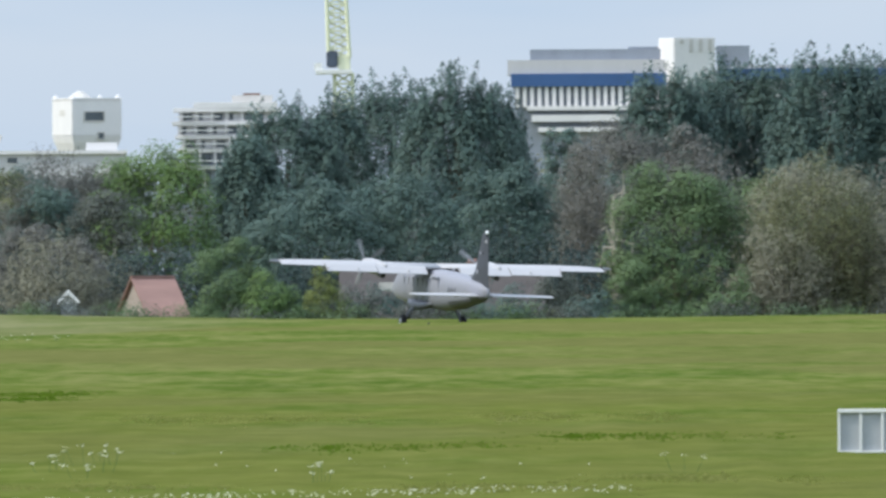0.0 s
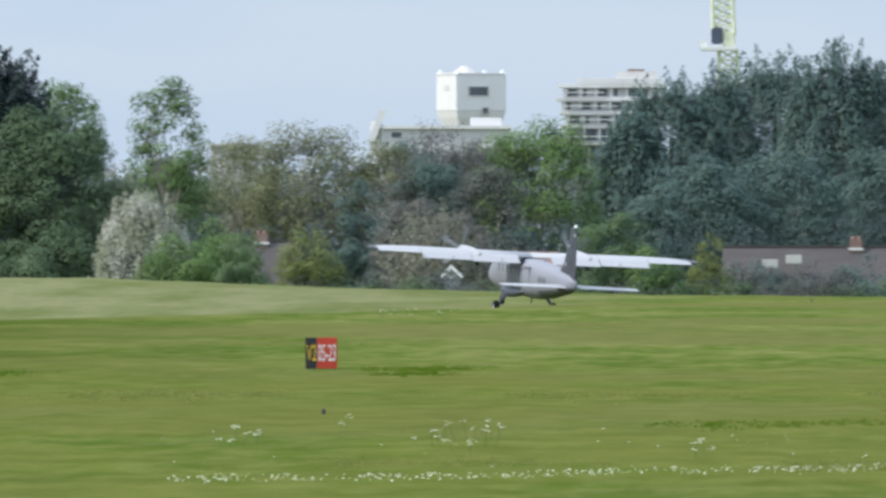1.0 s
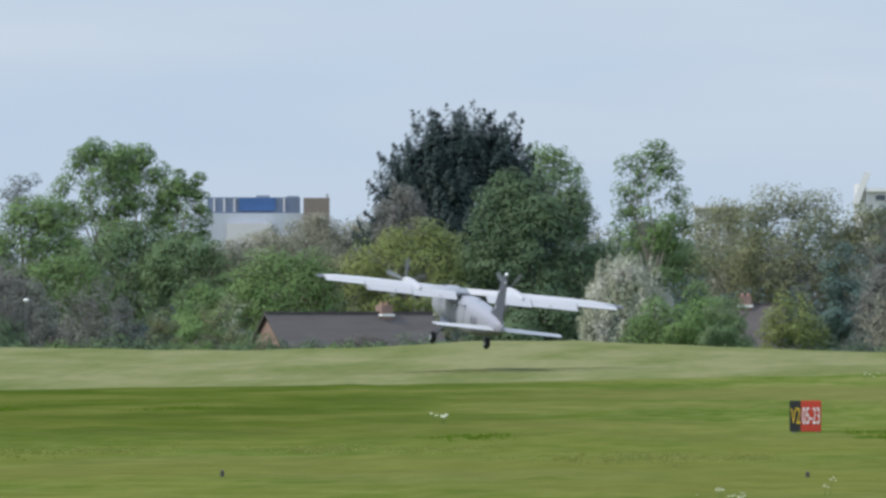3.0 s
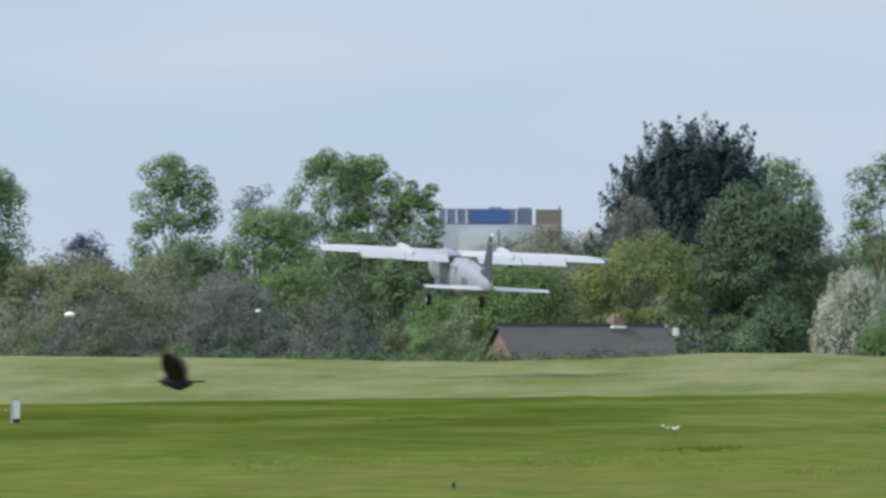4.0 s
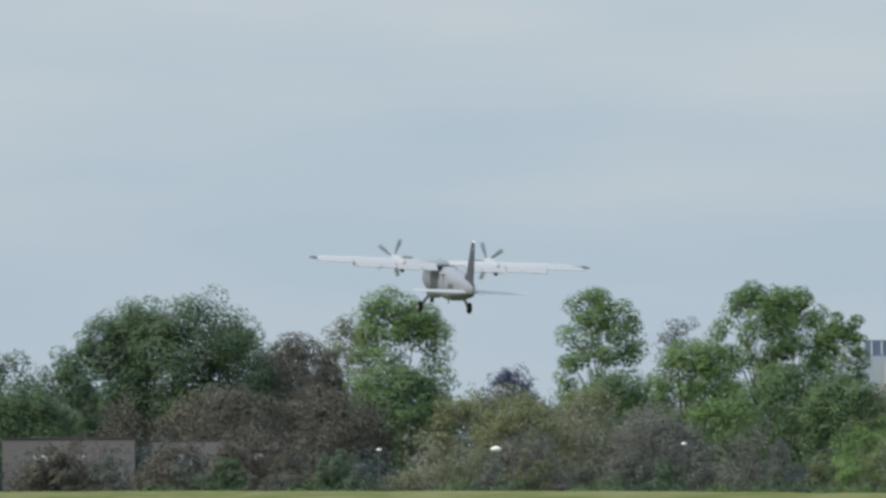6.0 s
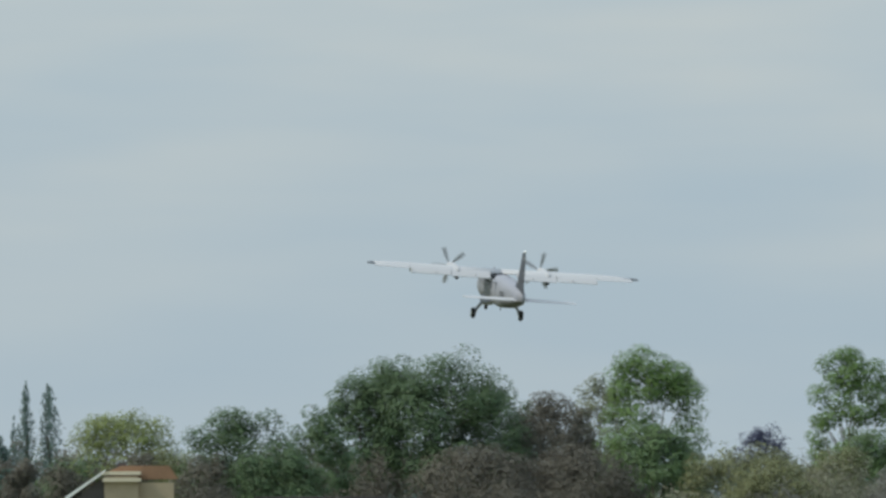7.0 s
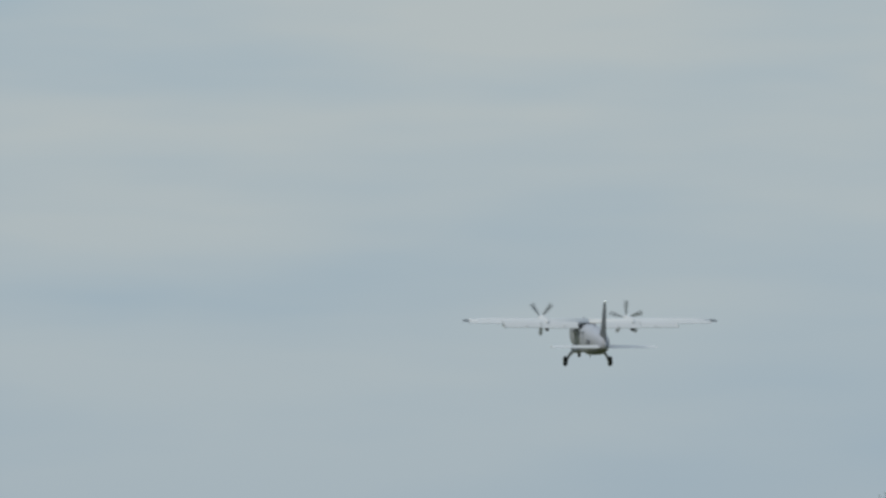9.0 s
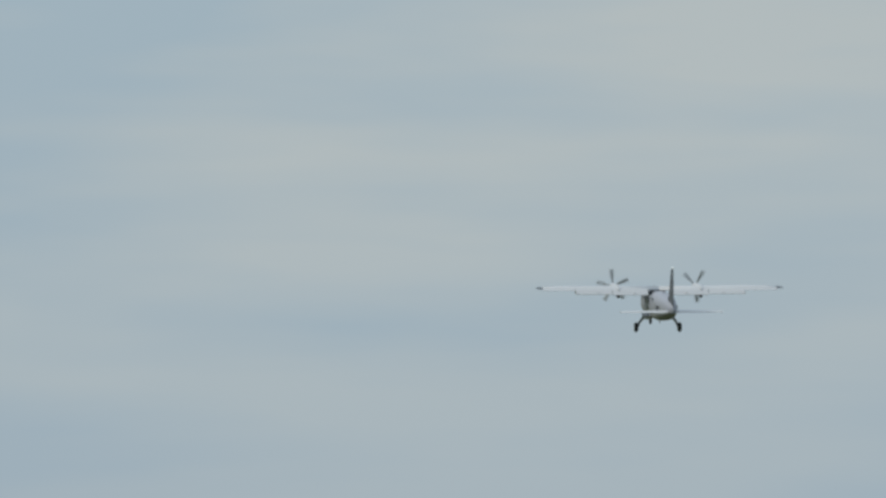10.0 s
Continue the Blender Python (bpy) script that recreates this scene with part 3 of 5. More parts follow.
TREES = [
    # bearing, top, half-width, distance, leaf, form, leaves, leaf size
    # behind the threshold
    (-382, -22, 80, 1300, "mid", "bush", 8000, 0.13), (-205, 16, 42, 1285, "willow", "bush", 3500, 0.1), (-180, 60, 60, 1288, "shrub", "bush", 3000, 0.11), (-300, 35, 62, 1290, "fresh", "bush", 4000, 0.12),
    (-510, -190, 115, 1400, "fresh", "round", 10000, 0.17), (-600, -108, 75, 1380, "shrub", "round", 5000, 0.17),
    (-275, -268, 128, 1450, "dark", "spires", 15000, 0.18), (-195, -288, 92, 1460, "dark", "spires", 9000, 0.18), (-95, -314, 128, 1465, "dark", "spires", 15000, 0.18), (25, -328, 132, 1450, "dark", "spires", 16000, 0.18),
    (88, -290, 88, 1470, "dark", "spires", 11000, 0.18), (-345, -200, 80, 1440, "dark", "spires", 8000, 0.19), (-60, -130, 120, 1420, "dark", "round", 8000, 0.19),
    (120, -150, 90, 1410, "dark", "round", 7000, 0.19), (-230, -120, 120, 1415, "dark", "round", 8000, 0.19),
    (395, -325, 114, 1500, "dark", "spires", 11000, 0.19), (520, -342, 132, 1510, "dark", "spires", 13000, 0.19), (690, -355, 130, 1500, "dark", "spires", 14000, 0.19), (850, -340, 120, 1500, "dark", "spires", 9000, 0.2),
    (215, -212, 55, 1490, "dark", "round", 4500, 0.19), (690, -270, 130, 1525, "dark", "round", 9000, 0.2), (450, -230, 110, 1530, "dark", "round", 7000, 0.2), (290, -60, 110, 1430, "shrub", "round", 6000, 0.19), (560, -120, 120, 1440, "mid", "round", 8000, 0.19),
    (412, -148, 132, 1300, "mid", "round", 15000, 0.14), (340, 20, 60, 1290, "mid", "bush", 3500, 0.13), (500, 10, 70, 1285, "mid", "bush", 3500, 0.13),
    (150, 60, 90, 1325, "shrub", "bush", 3500, 0.14), (270, 75, 80, 1290, "dark", "bush", 3500, 0.14),
    (-40, 66, 70, 1288, "shrub", "bush", 3000, 0.12), (60, 50, 62, 1290, "dark", "bush", 3000, 0.12), (190, 30, 60, 1300, "shrub", "bush", 3000, 0.12),
    (-118, 60, 62, 1284, "dark", "bush", 3000, 0.12), (-150, 70, 50, 1282, "shrub", "bush", 2200, 0.12), (0, 62, 62, 1284, "shrub", "bush", 2600, 0.12), (120, 62, 70, 1284, "dark", "bush", 3000, 0.12),
    (460, -318, 95, 1505, "dark", "spires", 9000, 0.19), (600, -346, 100, 1508, "dark", "spires", 9000, 0.19), (770, -350, 95, 1505, "dark", "spires", 8000, 0.19), (350, -262, 60, 1500, "dark", "spires", 5000, 0.19),
    # under the white tower
    (-695, -120, 75, 1400, "dark", "round", 5500, 0.17), (-820, -80, 62, 1340, "dark", "bush", 5000, 0.15), (-920, -182, 110, 1420, "olive", "round", 7500, 0.17),
    (-1020, -158, 95, 1430, "olive", "round", 5500, 0.16), (-1165, -262, 68, 1400, "lime", "open", 5500, 0.15), (-1165, -120, 90, 1410, "mid", "round", 6000, 0.17),
    (-780, -142, 70, 1420, "olive", "round", 4500, 0.17), (-735, -152, 60, 1440, "dark", "round", 4500, 0.17), (-640, -150, 72, 1440, "shrub", "round", 5500, 0.17), (-560, -160, 62, 1440, "shrub", "round", 4500, 0.17),
    (-1210, -62, 86, 1290, "blossom", "spires", 12000, 0.10), (-1105, -5, 112, 1285, "fresh", "bush", 15000, 0.13), (-1030, 15, 62, 1280, "mid", "bush", 4500, 0.12), (-915, 5, 66, 1290, "willow", "bush", 5500, 0.12),
    (-690, 75, 90, 1290, "shrub", "bush", 3500, 0.13), (-800, 80, 80, 1290, "shrub", "bush", 3500, 0.13), (-560, 88, 90, 1275, "mid", "bush", 3000, 0.11),
    (-1085, -75, 80, 1450, "mid", "round", 5000, 0.17), (-985, -70, 90, 1445, "shrub", "round", 5500, 0.17), (-880, -60, 80, 1445, "shrub", "round", 5000, 0.17),
    # round the cypress
    (-1500, -318, 182, 1400, "conifer_and_shade", "cypress", 40000, 0.2), (-1605, -185, 58, 1372, "mauve", "round", 5000, 0.16), (-1345, -255, 78, 1430, "lime", "open", 5500, 0.16), (-1372, -206, 126, 1330, "deep", "round", 17000, 0.16),
    (-1375, 0, 120, 1325, "deep", "bush", 9000, 0.16),
    (-1590, -120, 115, 1350, "willow", "round", 12000, 0.15), (-1700, -60, 90, 1370, "olive", "round", 5500, 0.16),
    (-1825, -72, 108, 1330, "fresh", "round", 9500, 0.15), (-1955, 0, 62, 1290, "fresh", "bush", 4500, 0.12), (-1905, 5, 48, 1292, "blossom", "bush", 1200, 0.09), (-1930, 20, 50, 1288, "olive", "bush", 3000, 0.1), (-1540, -10, 60, 1335, "blossom", "bush", 1500, 0.09),
    # trees only in bud
    (-1845, -106, 78, 1428, "twig", "round", 7000, 0.17), (-1760, -132, 72, 1430, "twig", "round", 7000, 0.17), (-1685, -130, 66, 1432, "twig", "round", 6000, 0.17), (-1925, -84, 70, 1410, "twig", "round", 5000, 0.17),
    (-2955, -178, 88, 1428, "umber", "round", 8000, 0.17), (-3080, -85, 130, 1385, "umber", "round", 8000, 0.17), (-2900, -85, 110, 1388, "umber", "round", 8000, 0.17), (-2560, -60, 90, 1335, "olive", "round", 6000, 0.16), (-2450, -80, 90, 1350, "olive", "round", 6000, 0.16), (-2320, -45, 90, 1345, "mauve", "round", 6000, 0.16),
    (310, -225, 100, 1408, "mauve", "round", 9000, 0.17), (440, -215, 80, 1425, "mauve", "round", 6000, 0.17), (665, -150, 150, 1312, "twig", "round", 12000, 0.16), (600, 10, 85, 1302, "olive", "bush", 5000, 0.17), (-735, -48, 72, 1322, "mauve", "round", 5000, 0.15), (-655, -22, 66, 1318, "mauve", "round", 4000, 0.15), (-690, 30, 80, 1310, "shrub", "bush", 3000, 0.13),
    # limes
    (-2005, -210, 58, 1400, "lime", "open", 5500, 0.15), (-2075, -257, 72, 1405, "lime", "open", 7500, 0.15), (-2145, -264, 78, 1400, "lime", "open", 8000, 0.15), (-2420, -256, 78, 1400, "lime", "open", 8500, 0.15),
    (-2275, -203, 60, 1450, "shrub", "open", 3000, 0.15), (-2250, -165, 95, 1390, "fresh", "round", 8500, 0.16), (-2110, -120, 110, 1385, "mid", "round", 8000, 0.17), (-1990, -95, 90, 1370, "mid", "round", 6500, 0.16),
    (-2400, -110, 80, 1390, "mid", "round", 5500, 0.16), (-2200, -60, 80, 1350, "fresh", "round", 5500, 0.15), (-1965, -10, 70, 1300, "fresh", "bush", 4500, 0.13),
    (-2772, -254, 94, 1400, "lime", "round", 14000, 0.15), (-2775, -120, 90, 1395, "mid", "round", 8000, 0.17), (-2865, -207, 60, 1430, "olive", "round", 4500, 0.16), (-2580, -118, 54, 1440, "purple", "round", 3500, 0.15),
    (-2560, -85, 90, 1380, "olive", "round", 5500, 0.16), (-2660, -70, 75, 1390, "olive", "round", 4500, 0.16),
    (-3150, -246, 142, 1420, "deep", "round", 18000, 0.16), (-3225, -240, 92, 1422, "deep", "round", 8000, 0.16), (-3060, -190, 80, 1425, "deep", "open", 6500, 0.16), (-3290, -208, 76, 1420, "deep", "open", 6500, 0.16), (-3365, -155, 70, 1410, "deep", "round", 5500, 0.16),
    (-3505, -152, 102, 1430, "deep", "round", 9000, 0.16), (-3440, -90, 90, 1400, "deep", "round", 5500, 0.16), (-3710, -148, 102, 1450, "willow", "round", 9000, 0.16), (-3640, -80, 80, 1440, "olive", "round", 4500, 0.16),
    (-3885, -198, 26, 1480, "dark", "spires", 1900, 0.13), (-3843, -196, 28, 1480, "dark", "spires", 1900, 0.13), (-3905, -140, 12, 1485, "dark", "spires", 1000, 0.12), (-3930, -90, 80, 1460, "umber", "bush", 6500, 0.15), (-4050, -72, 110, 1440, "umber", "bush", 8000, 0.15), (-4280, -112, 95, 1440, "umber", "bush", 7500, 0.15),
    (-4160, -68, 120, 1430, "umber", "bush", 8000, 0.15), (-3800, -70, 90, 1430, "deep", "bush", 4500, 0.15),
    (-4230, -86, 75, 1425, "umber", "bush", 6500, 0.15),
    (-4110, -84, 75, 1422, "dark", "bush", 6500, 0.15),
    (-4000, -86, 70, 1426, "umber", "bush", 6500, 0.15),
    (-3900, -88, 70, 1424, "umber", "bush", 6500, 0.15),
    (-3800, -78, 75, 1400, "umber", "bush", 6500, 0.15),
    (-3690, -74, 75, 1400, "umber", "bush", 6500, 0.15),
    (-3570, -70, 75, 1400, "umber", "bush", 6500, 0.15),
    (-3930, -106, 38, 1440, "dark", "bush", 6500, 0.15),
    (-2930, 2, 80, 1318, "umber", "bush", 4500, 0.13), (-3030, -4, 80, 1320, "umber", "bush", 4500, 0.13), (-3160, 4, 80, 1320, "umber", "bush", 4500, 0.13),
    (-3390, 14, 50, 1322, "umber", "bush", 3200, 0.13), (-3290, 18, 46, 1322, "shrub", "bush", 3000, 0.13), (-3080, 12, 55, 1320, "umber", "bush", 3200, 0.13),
    # scrub along the rise
    (-3150, 45, 50, 1285, "shrub", "bush", 3000, 0.11), (-3080, 40, 45, 1280, "deep", "bush", 3000, 0.11), (-2985, 55, 50, 1282, "shrub", "bush", 3000, 0.11), (-2890, 28, 44, 1280, "deep", "bush", 3200, 0.11), (-2835, 52, 40, 1276, "shrub", "bush", 2500, 0.11),
    (-2770, 60, 45, 1282, "olive", "bush", 2500, 0.11), (-2680, 35, 55, 1284, "olive", "bush", 3500, 0.11), (-2610, 48, 45, 1280, "shrub", "bush", 2800, 0.11), (-2540, 45, 45, 1282, "olive", "bush", 2800, 0.11), (-2460, 52, 50, 1280, "shrub", "bush", 2800, 0.11),
    (-2370, 30, 45, 1282, "shrub", "bush", 3000, 0.11), (-2300, 45, 45, 1278, "deep", "bush", 2800, 0.11), (-2235, 30, 40, 1282, "shrub", "bush", 2800, 0.11), (-2105, 12, 48, 1280, "shrub", "bush", 3500, 0.11), (-2030, 35, 45, 1282, "olive", "bush", 2800, 0.11), (-1975, 60, 40, 1278, "fresh", "bush", 2200, 0.11),
]
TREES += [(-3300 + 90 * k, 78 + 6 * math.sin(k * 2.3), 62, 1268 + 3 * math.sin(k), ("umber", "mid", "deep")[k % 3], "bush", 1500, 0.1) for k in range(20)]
TREES += [(-1010 + 95 * k, 92 + 6 * math.sin(k * 1.9), 66, 1268 + 3 * math.sin(k), ("mid", "shrub", "deep")[k % 3], "bush", 1400, 0.1) for k in range(20)]
TREES += [(-2460 + 62 * k, 92 + 4 * math.sin(k * 2.9), 42, 1262 + 2 * math.sin(k * 1.3), ("fresh", "mid", "deep", "mid")[k % 4], "bush", 1300, 0.1) for k in range(16)]
BARE = [
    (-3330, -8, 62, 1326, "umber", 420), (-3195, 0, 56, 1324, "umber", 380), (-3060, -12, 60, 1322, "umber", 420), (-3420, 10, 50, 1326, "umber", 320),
    (-690, -52, 115, 1310, "twig", 900), (-600, -10, 70, 1350, "twig", 500), (310, -245, 118, 1400, "mauve", 1700), (480, -240, 80, 1420, "mauve", 500),  (660, -168, 155, 1300, "olive", 1900), (600, -60, 100, 1296, "twig", 800), (790, -130, 110, 1300, "twig", 700),
    (-760, -140, 60, 1400, "mauve", 500), (-1000, -180, 110, 1440, "twig", 700), (-660, -208, 45, 1430, "mauve", 1000), (-625, -188, 42, 1430, "mauve", 900), (-720, -188, 52, 1430, "mauve", 1000), (-1605, -197, 62, 1370, "mauve", 600), (-1800, -142, 120, 1420, "twig", 1700), (-1870, -112, 110, 1415, "twig", 1300), (-1745, -130, 85, 1425, "twig", 900), (-1900, -90, 90, 1400, "twig", 600),
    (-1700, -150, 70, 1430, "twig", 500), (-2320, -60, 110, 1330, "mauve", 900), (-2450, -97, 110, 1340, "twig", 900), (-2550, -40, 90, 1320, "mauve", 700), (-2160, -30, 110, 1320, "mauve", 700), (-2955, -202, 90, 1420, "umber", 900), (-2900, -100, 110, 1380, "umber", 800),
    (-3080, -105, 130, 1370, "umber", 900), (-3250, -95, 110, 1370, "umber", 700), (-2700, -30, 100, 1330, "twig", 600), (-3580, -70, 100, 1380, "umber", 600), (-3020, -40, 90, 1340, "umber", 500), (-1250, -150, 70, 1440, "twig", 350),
]


def build_trees():
    for k, (u, v, half, d, leaf, form, n, size) in enumerate(TREES):
        tree(u, v, half, d, leaf, form, 11 + k, int(n * 2.0), size * (0.66 if form == "spires" and half > 60 else 0.63))
    for k, (u, v, half, d, leaf, n) in enumerate(BARE):
        bare_tree(u, v, half, d, leaf, 301 + k, n, n * 13)
    bare_tree(308, -215, 46, 1308, "twig", 290, 50, 150, 1.35)
    far_wood("olive", 3, 1535, 0, 110000)
    far_wood("dark", 5, 1515, 20, 110000)
    far_wood("mauve", 7, 1495, 45, 90000)
    # undergrowth below the trees: its deep shade is put into this darkest leaf colour
    far_wood("conifer_and_shade", 9, 1350, 130, 80000)
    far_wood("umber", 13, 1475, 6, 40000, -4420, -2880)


build_trees()

# ---- buildings ----
RENDER_WHITE = worn("white_render", (0.72, 0.705, 0.70), 0.8, 0.6, 0.10, streak=(1, 1, 0.4))
CONCRETE = worn("concrete", (0.58, 0.56, 0.53), 0.85, 0.6, 0.2, bump=0.2)
CLADDING = worn("grey_cladding", (0.26, 0.29, 0.34), 0.5, 0.5, 0.2, streak=(2, 2, 0.3))
BLUE_PANEL = worn("blue_panel", (0.045, 0.11, 0.27), 0.4, 0.6, 0.2)
PALE_PANEL = worn("pale_panel", (0.55, 0.54, 0.55), 0.6, 0.5, 0.1, streak=(2, 2, 0.3))
GLASS = worn("dark_window_glass", (0.10, 0.12, 0.14), 0.12, 1.0, 0.35)
BROWN_TILE = worn("brown_roof_tile", (0.084, 0.074, 0.072), 0.85, 2.2, 0.3, bump=0.5, streak=(0.6, 1, 4))
ORANGE_TILE = worn("orange_roof_tile", (0.33, 0.195, 0.165), 0.85, 2.2, 0.22, bump=0.5, streak=(0.6, 1, 4))
BRICK = worn("red_brick", (0.25, 0.165, 0.138), 0.9, 4.0, 0.3, bump=0.4)
BUFF = worn("buff_stone", (0.38, 0.31, 0.215), 0.9, 1.5, 0.2, bump=0.3)
CRANE_PAINT = worn("pale_yellow_green_paint", (0.70, 0.72, 0.52), 0.6, 1.5, 0.2)
WHITE_PAINT = worn("white_paint", (0.78, 0.78, 0.76), 0.5, 2.0, 0.12)
STEEL = worn("grey_steel", (0.34, 0.36, 0.37), 0.5, 2.0, 0.2, 0.3)

DARK_STEEL = worn("dull_dark_steel", (0.10, 0.105, 0.105), 0.7, 2.0, 0.2)


class Site:
    """A building's own frame: boxes given by bearings and drops, and depths in metres behind its front."""

    def __init__(self, name, u, d, label, category, turn=0.0):
        self.u, self.d = u, d
        base = spot(u, 0, d)
        self.z0 = ground_height(u, d)
        self.ob = thing(name, pose(base.x, base.y, self.z0, 0, 0, -math.degrees(u / FL) + turn), label, category)

    def x(self, u):
        return metres(u - self.u, self.d)

    def z(self, v):
        return EYE[2] - (v - LEVEL) * self.d / FL - self.z0

    def box(self, name, u0, u1, v0, v1, y0, y1, mat, parent=None, bevel=0.0, label=""):
        z0 = 0.0 if v1 is None else self.z(v1)
        return part(name, boxed(((self.x(u0), y0, z0), (self.x(u1), y1, self.z(v0))), bevel=bevel), mat, parent or self.ob, label)

    def window(self, u0, u1, v0, v1, y=0.0, parent=None):
        """A pane in a proud frame."""
        t = 0.09
        a, b, c, e = self.x(u0), self.x(u1), self.z(v1), self.z(v0)
        w = part("window", boxed(((a - t, y - 0.12, c - t), (a, y + 0.02, e + t)), ((b, y - 0.12, c - t), (b + t, y + 0.02, e + t)), ((a, y - 0.12, e), (b, y + 0.02, e + t)), ((a, y - 0.16, c - t), (b, y + 0.02, c))), RENDER_WHITE, parent or self.ob)
        part("pane", boxed(((a, y - 0.04, c), (b, y - 0.006, e))), GLASS, w)
        return w


def build_white_tower():
    s = Site("tower_building", -655, 3600, "white rendered tower with a hipped cap and corner points", "tower")
    # turned so that two faces show; local x to the right along the shaded face
    px = metres(1, 3600)
    side = metres(95, 3600)
    body = new("shaft")
    body.parent = s.ob
    body.matrix_basis = pose(0, 0, 0, 0, 0, 22)
    top, low = s.z(-268), 0.0
    inset = 9 * px
    part("wall", boxed(((0, 0, s.z(-204)), (side, side, top)), bevel=0.1), RENDER_WHITE, body)
    part("corbel", loft([[(q, q, z), (side - q, q, z), (side - q, side - q, z), (q, side - q, z)] for q, z in ((inset, s.z(-176)), (inset * 0.35, s.z(-192)), (0.02, s.z(-204) - 0.004))]), RENDER_WHITE, body)
    part("foot", boxed(((inset, inset, low), (side - inset, side - inset, s.z(-176) - 0.004))), RENDER_WHITE, body)
    for x, y in ((0, 0), (side, 0), (0, side), (side, side)):
        bm = bmesh.new()
        bmesh.ops.create_cone(bm, cap_ends=True, segments=4, radius1=0.8, radius2=0.12, depth=9 * px, matrix=pose(x + (0.5 if x == 0 else -0.5), y + (0.5 if y == 0 else -0.5), top + 4.5 * px, 0, 0, 45))
        part("corner_point", bm, RENDER_WHITE, body)
    part("parapet", boxed(((0.3, -0.08, top), (side - 0.3, 0.25, top + 3 * px)), ((-0.08, 0.3, top), (0.25, side - 0.3, top + 3 * px))), RENDER_WHITE, body)
    bm = bmesh.new()
    bmesh.ops.create_cone(bm, cap_ends=True, segments=8, radius1=30 * px, radius2=5 * px, depth=17 * px, matrix=pose(side * 0.32, side * 0.4, top + 7 * px))
    part("cap", bm, CONCRETE, body)
    for x0, x1, v0, v1 in ((24, 60, -246, -231), (50, 60, -209, -199)):
        a, b = x0 * px, x1 * px
        w = part("window", boxed(((a - 0.2, -0.15, s.z(v1) - 0.2), (b + 0.2, -0.01, s.z(v1))), ((a - 0.2, -0.15, s.z(v0)), (b + 0.2, -0.01, s.z(v0) + 0.2)), ((a - 0.2, -0.15, s.z(v1)), (a, -0.01, s.z(v0))), ((b, -0.15, s.z(v1)), (b + 0.2, -0.01, s.z(v0)))), CONCRETE, body)
        part("pane", boxed(((a, -0.06, s.z(v1)), (b, -0.008, s.z(v0)))), GLASS, w)
    part("pane", boxed(((-0.06, 34 * px, s.z(-240)), (-0.008, 58 * px, s.z(-250)))), CONCRETE, body)
    h = Site("low_hall", -740, 3550, "low white hall with a slanting end and dark windows", "building")
    h.box("wall", -785, -560, -172, None, 0, 12, PALE_PANEL)
    h.box("roof", -787, -558, -178, -172, -0.5, 12.5, RENDER_WHITE)
    h.box("roof_house", -630, -575, -192, -178, 2, 9, RENDER_WHITE)
    h.box("slanting_end", -808, -786, -185, None, 1, 9, RENDER_WHITE)
    bm = loft([[(h.x(a), y, h.z(b)) for a, b in ((-812, -150), (-800, -150), (-778, -206), (-790, -206))] for y in (-0.6, 10)])
    part("slanting_frame", bm, RENDER_WHITE, h.ob)
    h.window(-770, -752, -166, -156)


def build_flats():
    s = Site("flats", -380, 3600, "unfinished block of flats with white floor slabs", "flats")
    for k, (v, a, b) in enumerate(((-262, -440, -292), (-252, -476, -284), (-228, -478, -284), (-204, -472, -296), (-180, -470, -300), (-150, -462, -300))):
        s.box("floor_slab", a, b, v, v + (13 if k == 0 else 7), -1.0, 14, RENDER_WHITE, bevel=0.08)
        if k > 1:
            s.box("scaffold_board", a + 4, a + 50 + 17 * k, v - 9, v - 7.5, -2.0, -1.2, WHITE_PAINT)
        below = (-252, -228, -204, -180, -150, -100)[k]
        s.box("wall", a + 10, b - 4, v + 7, below, 0.1, 13, PALE_PANEL if k < 4 else CLADDING)
        n = int((b - a) / 27)
        for j in range(n):
            u = a + 14 + 27 * j
            s.box("column", u - 1.6, u + 1.6, v + 7, below, -0.6, 0.0, RENDER_WHITE)
            if k and u + 14 < b - 6:
                s.box("window", u + 5, u + 11 + 9 * ((j + k) % 2), v + 10, below - 3, -0.05, 0.09, GLASS)
    s.box("roof_plant", -372, -300, -274, -262, 2, 10, CONCRETE)
    s.box("roof_plant", -352, -322, -278, -274, 3, 9, BRICK)
    s.box("wall", -470, -300, -100, None, 1.6, 13, CLADDING)


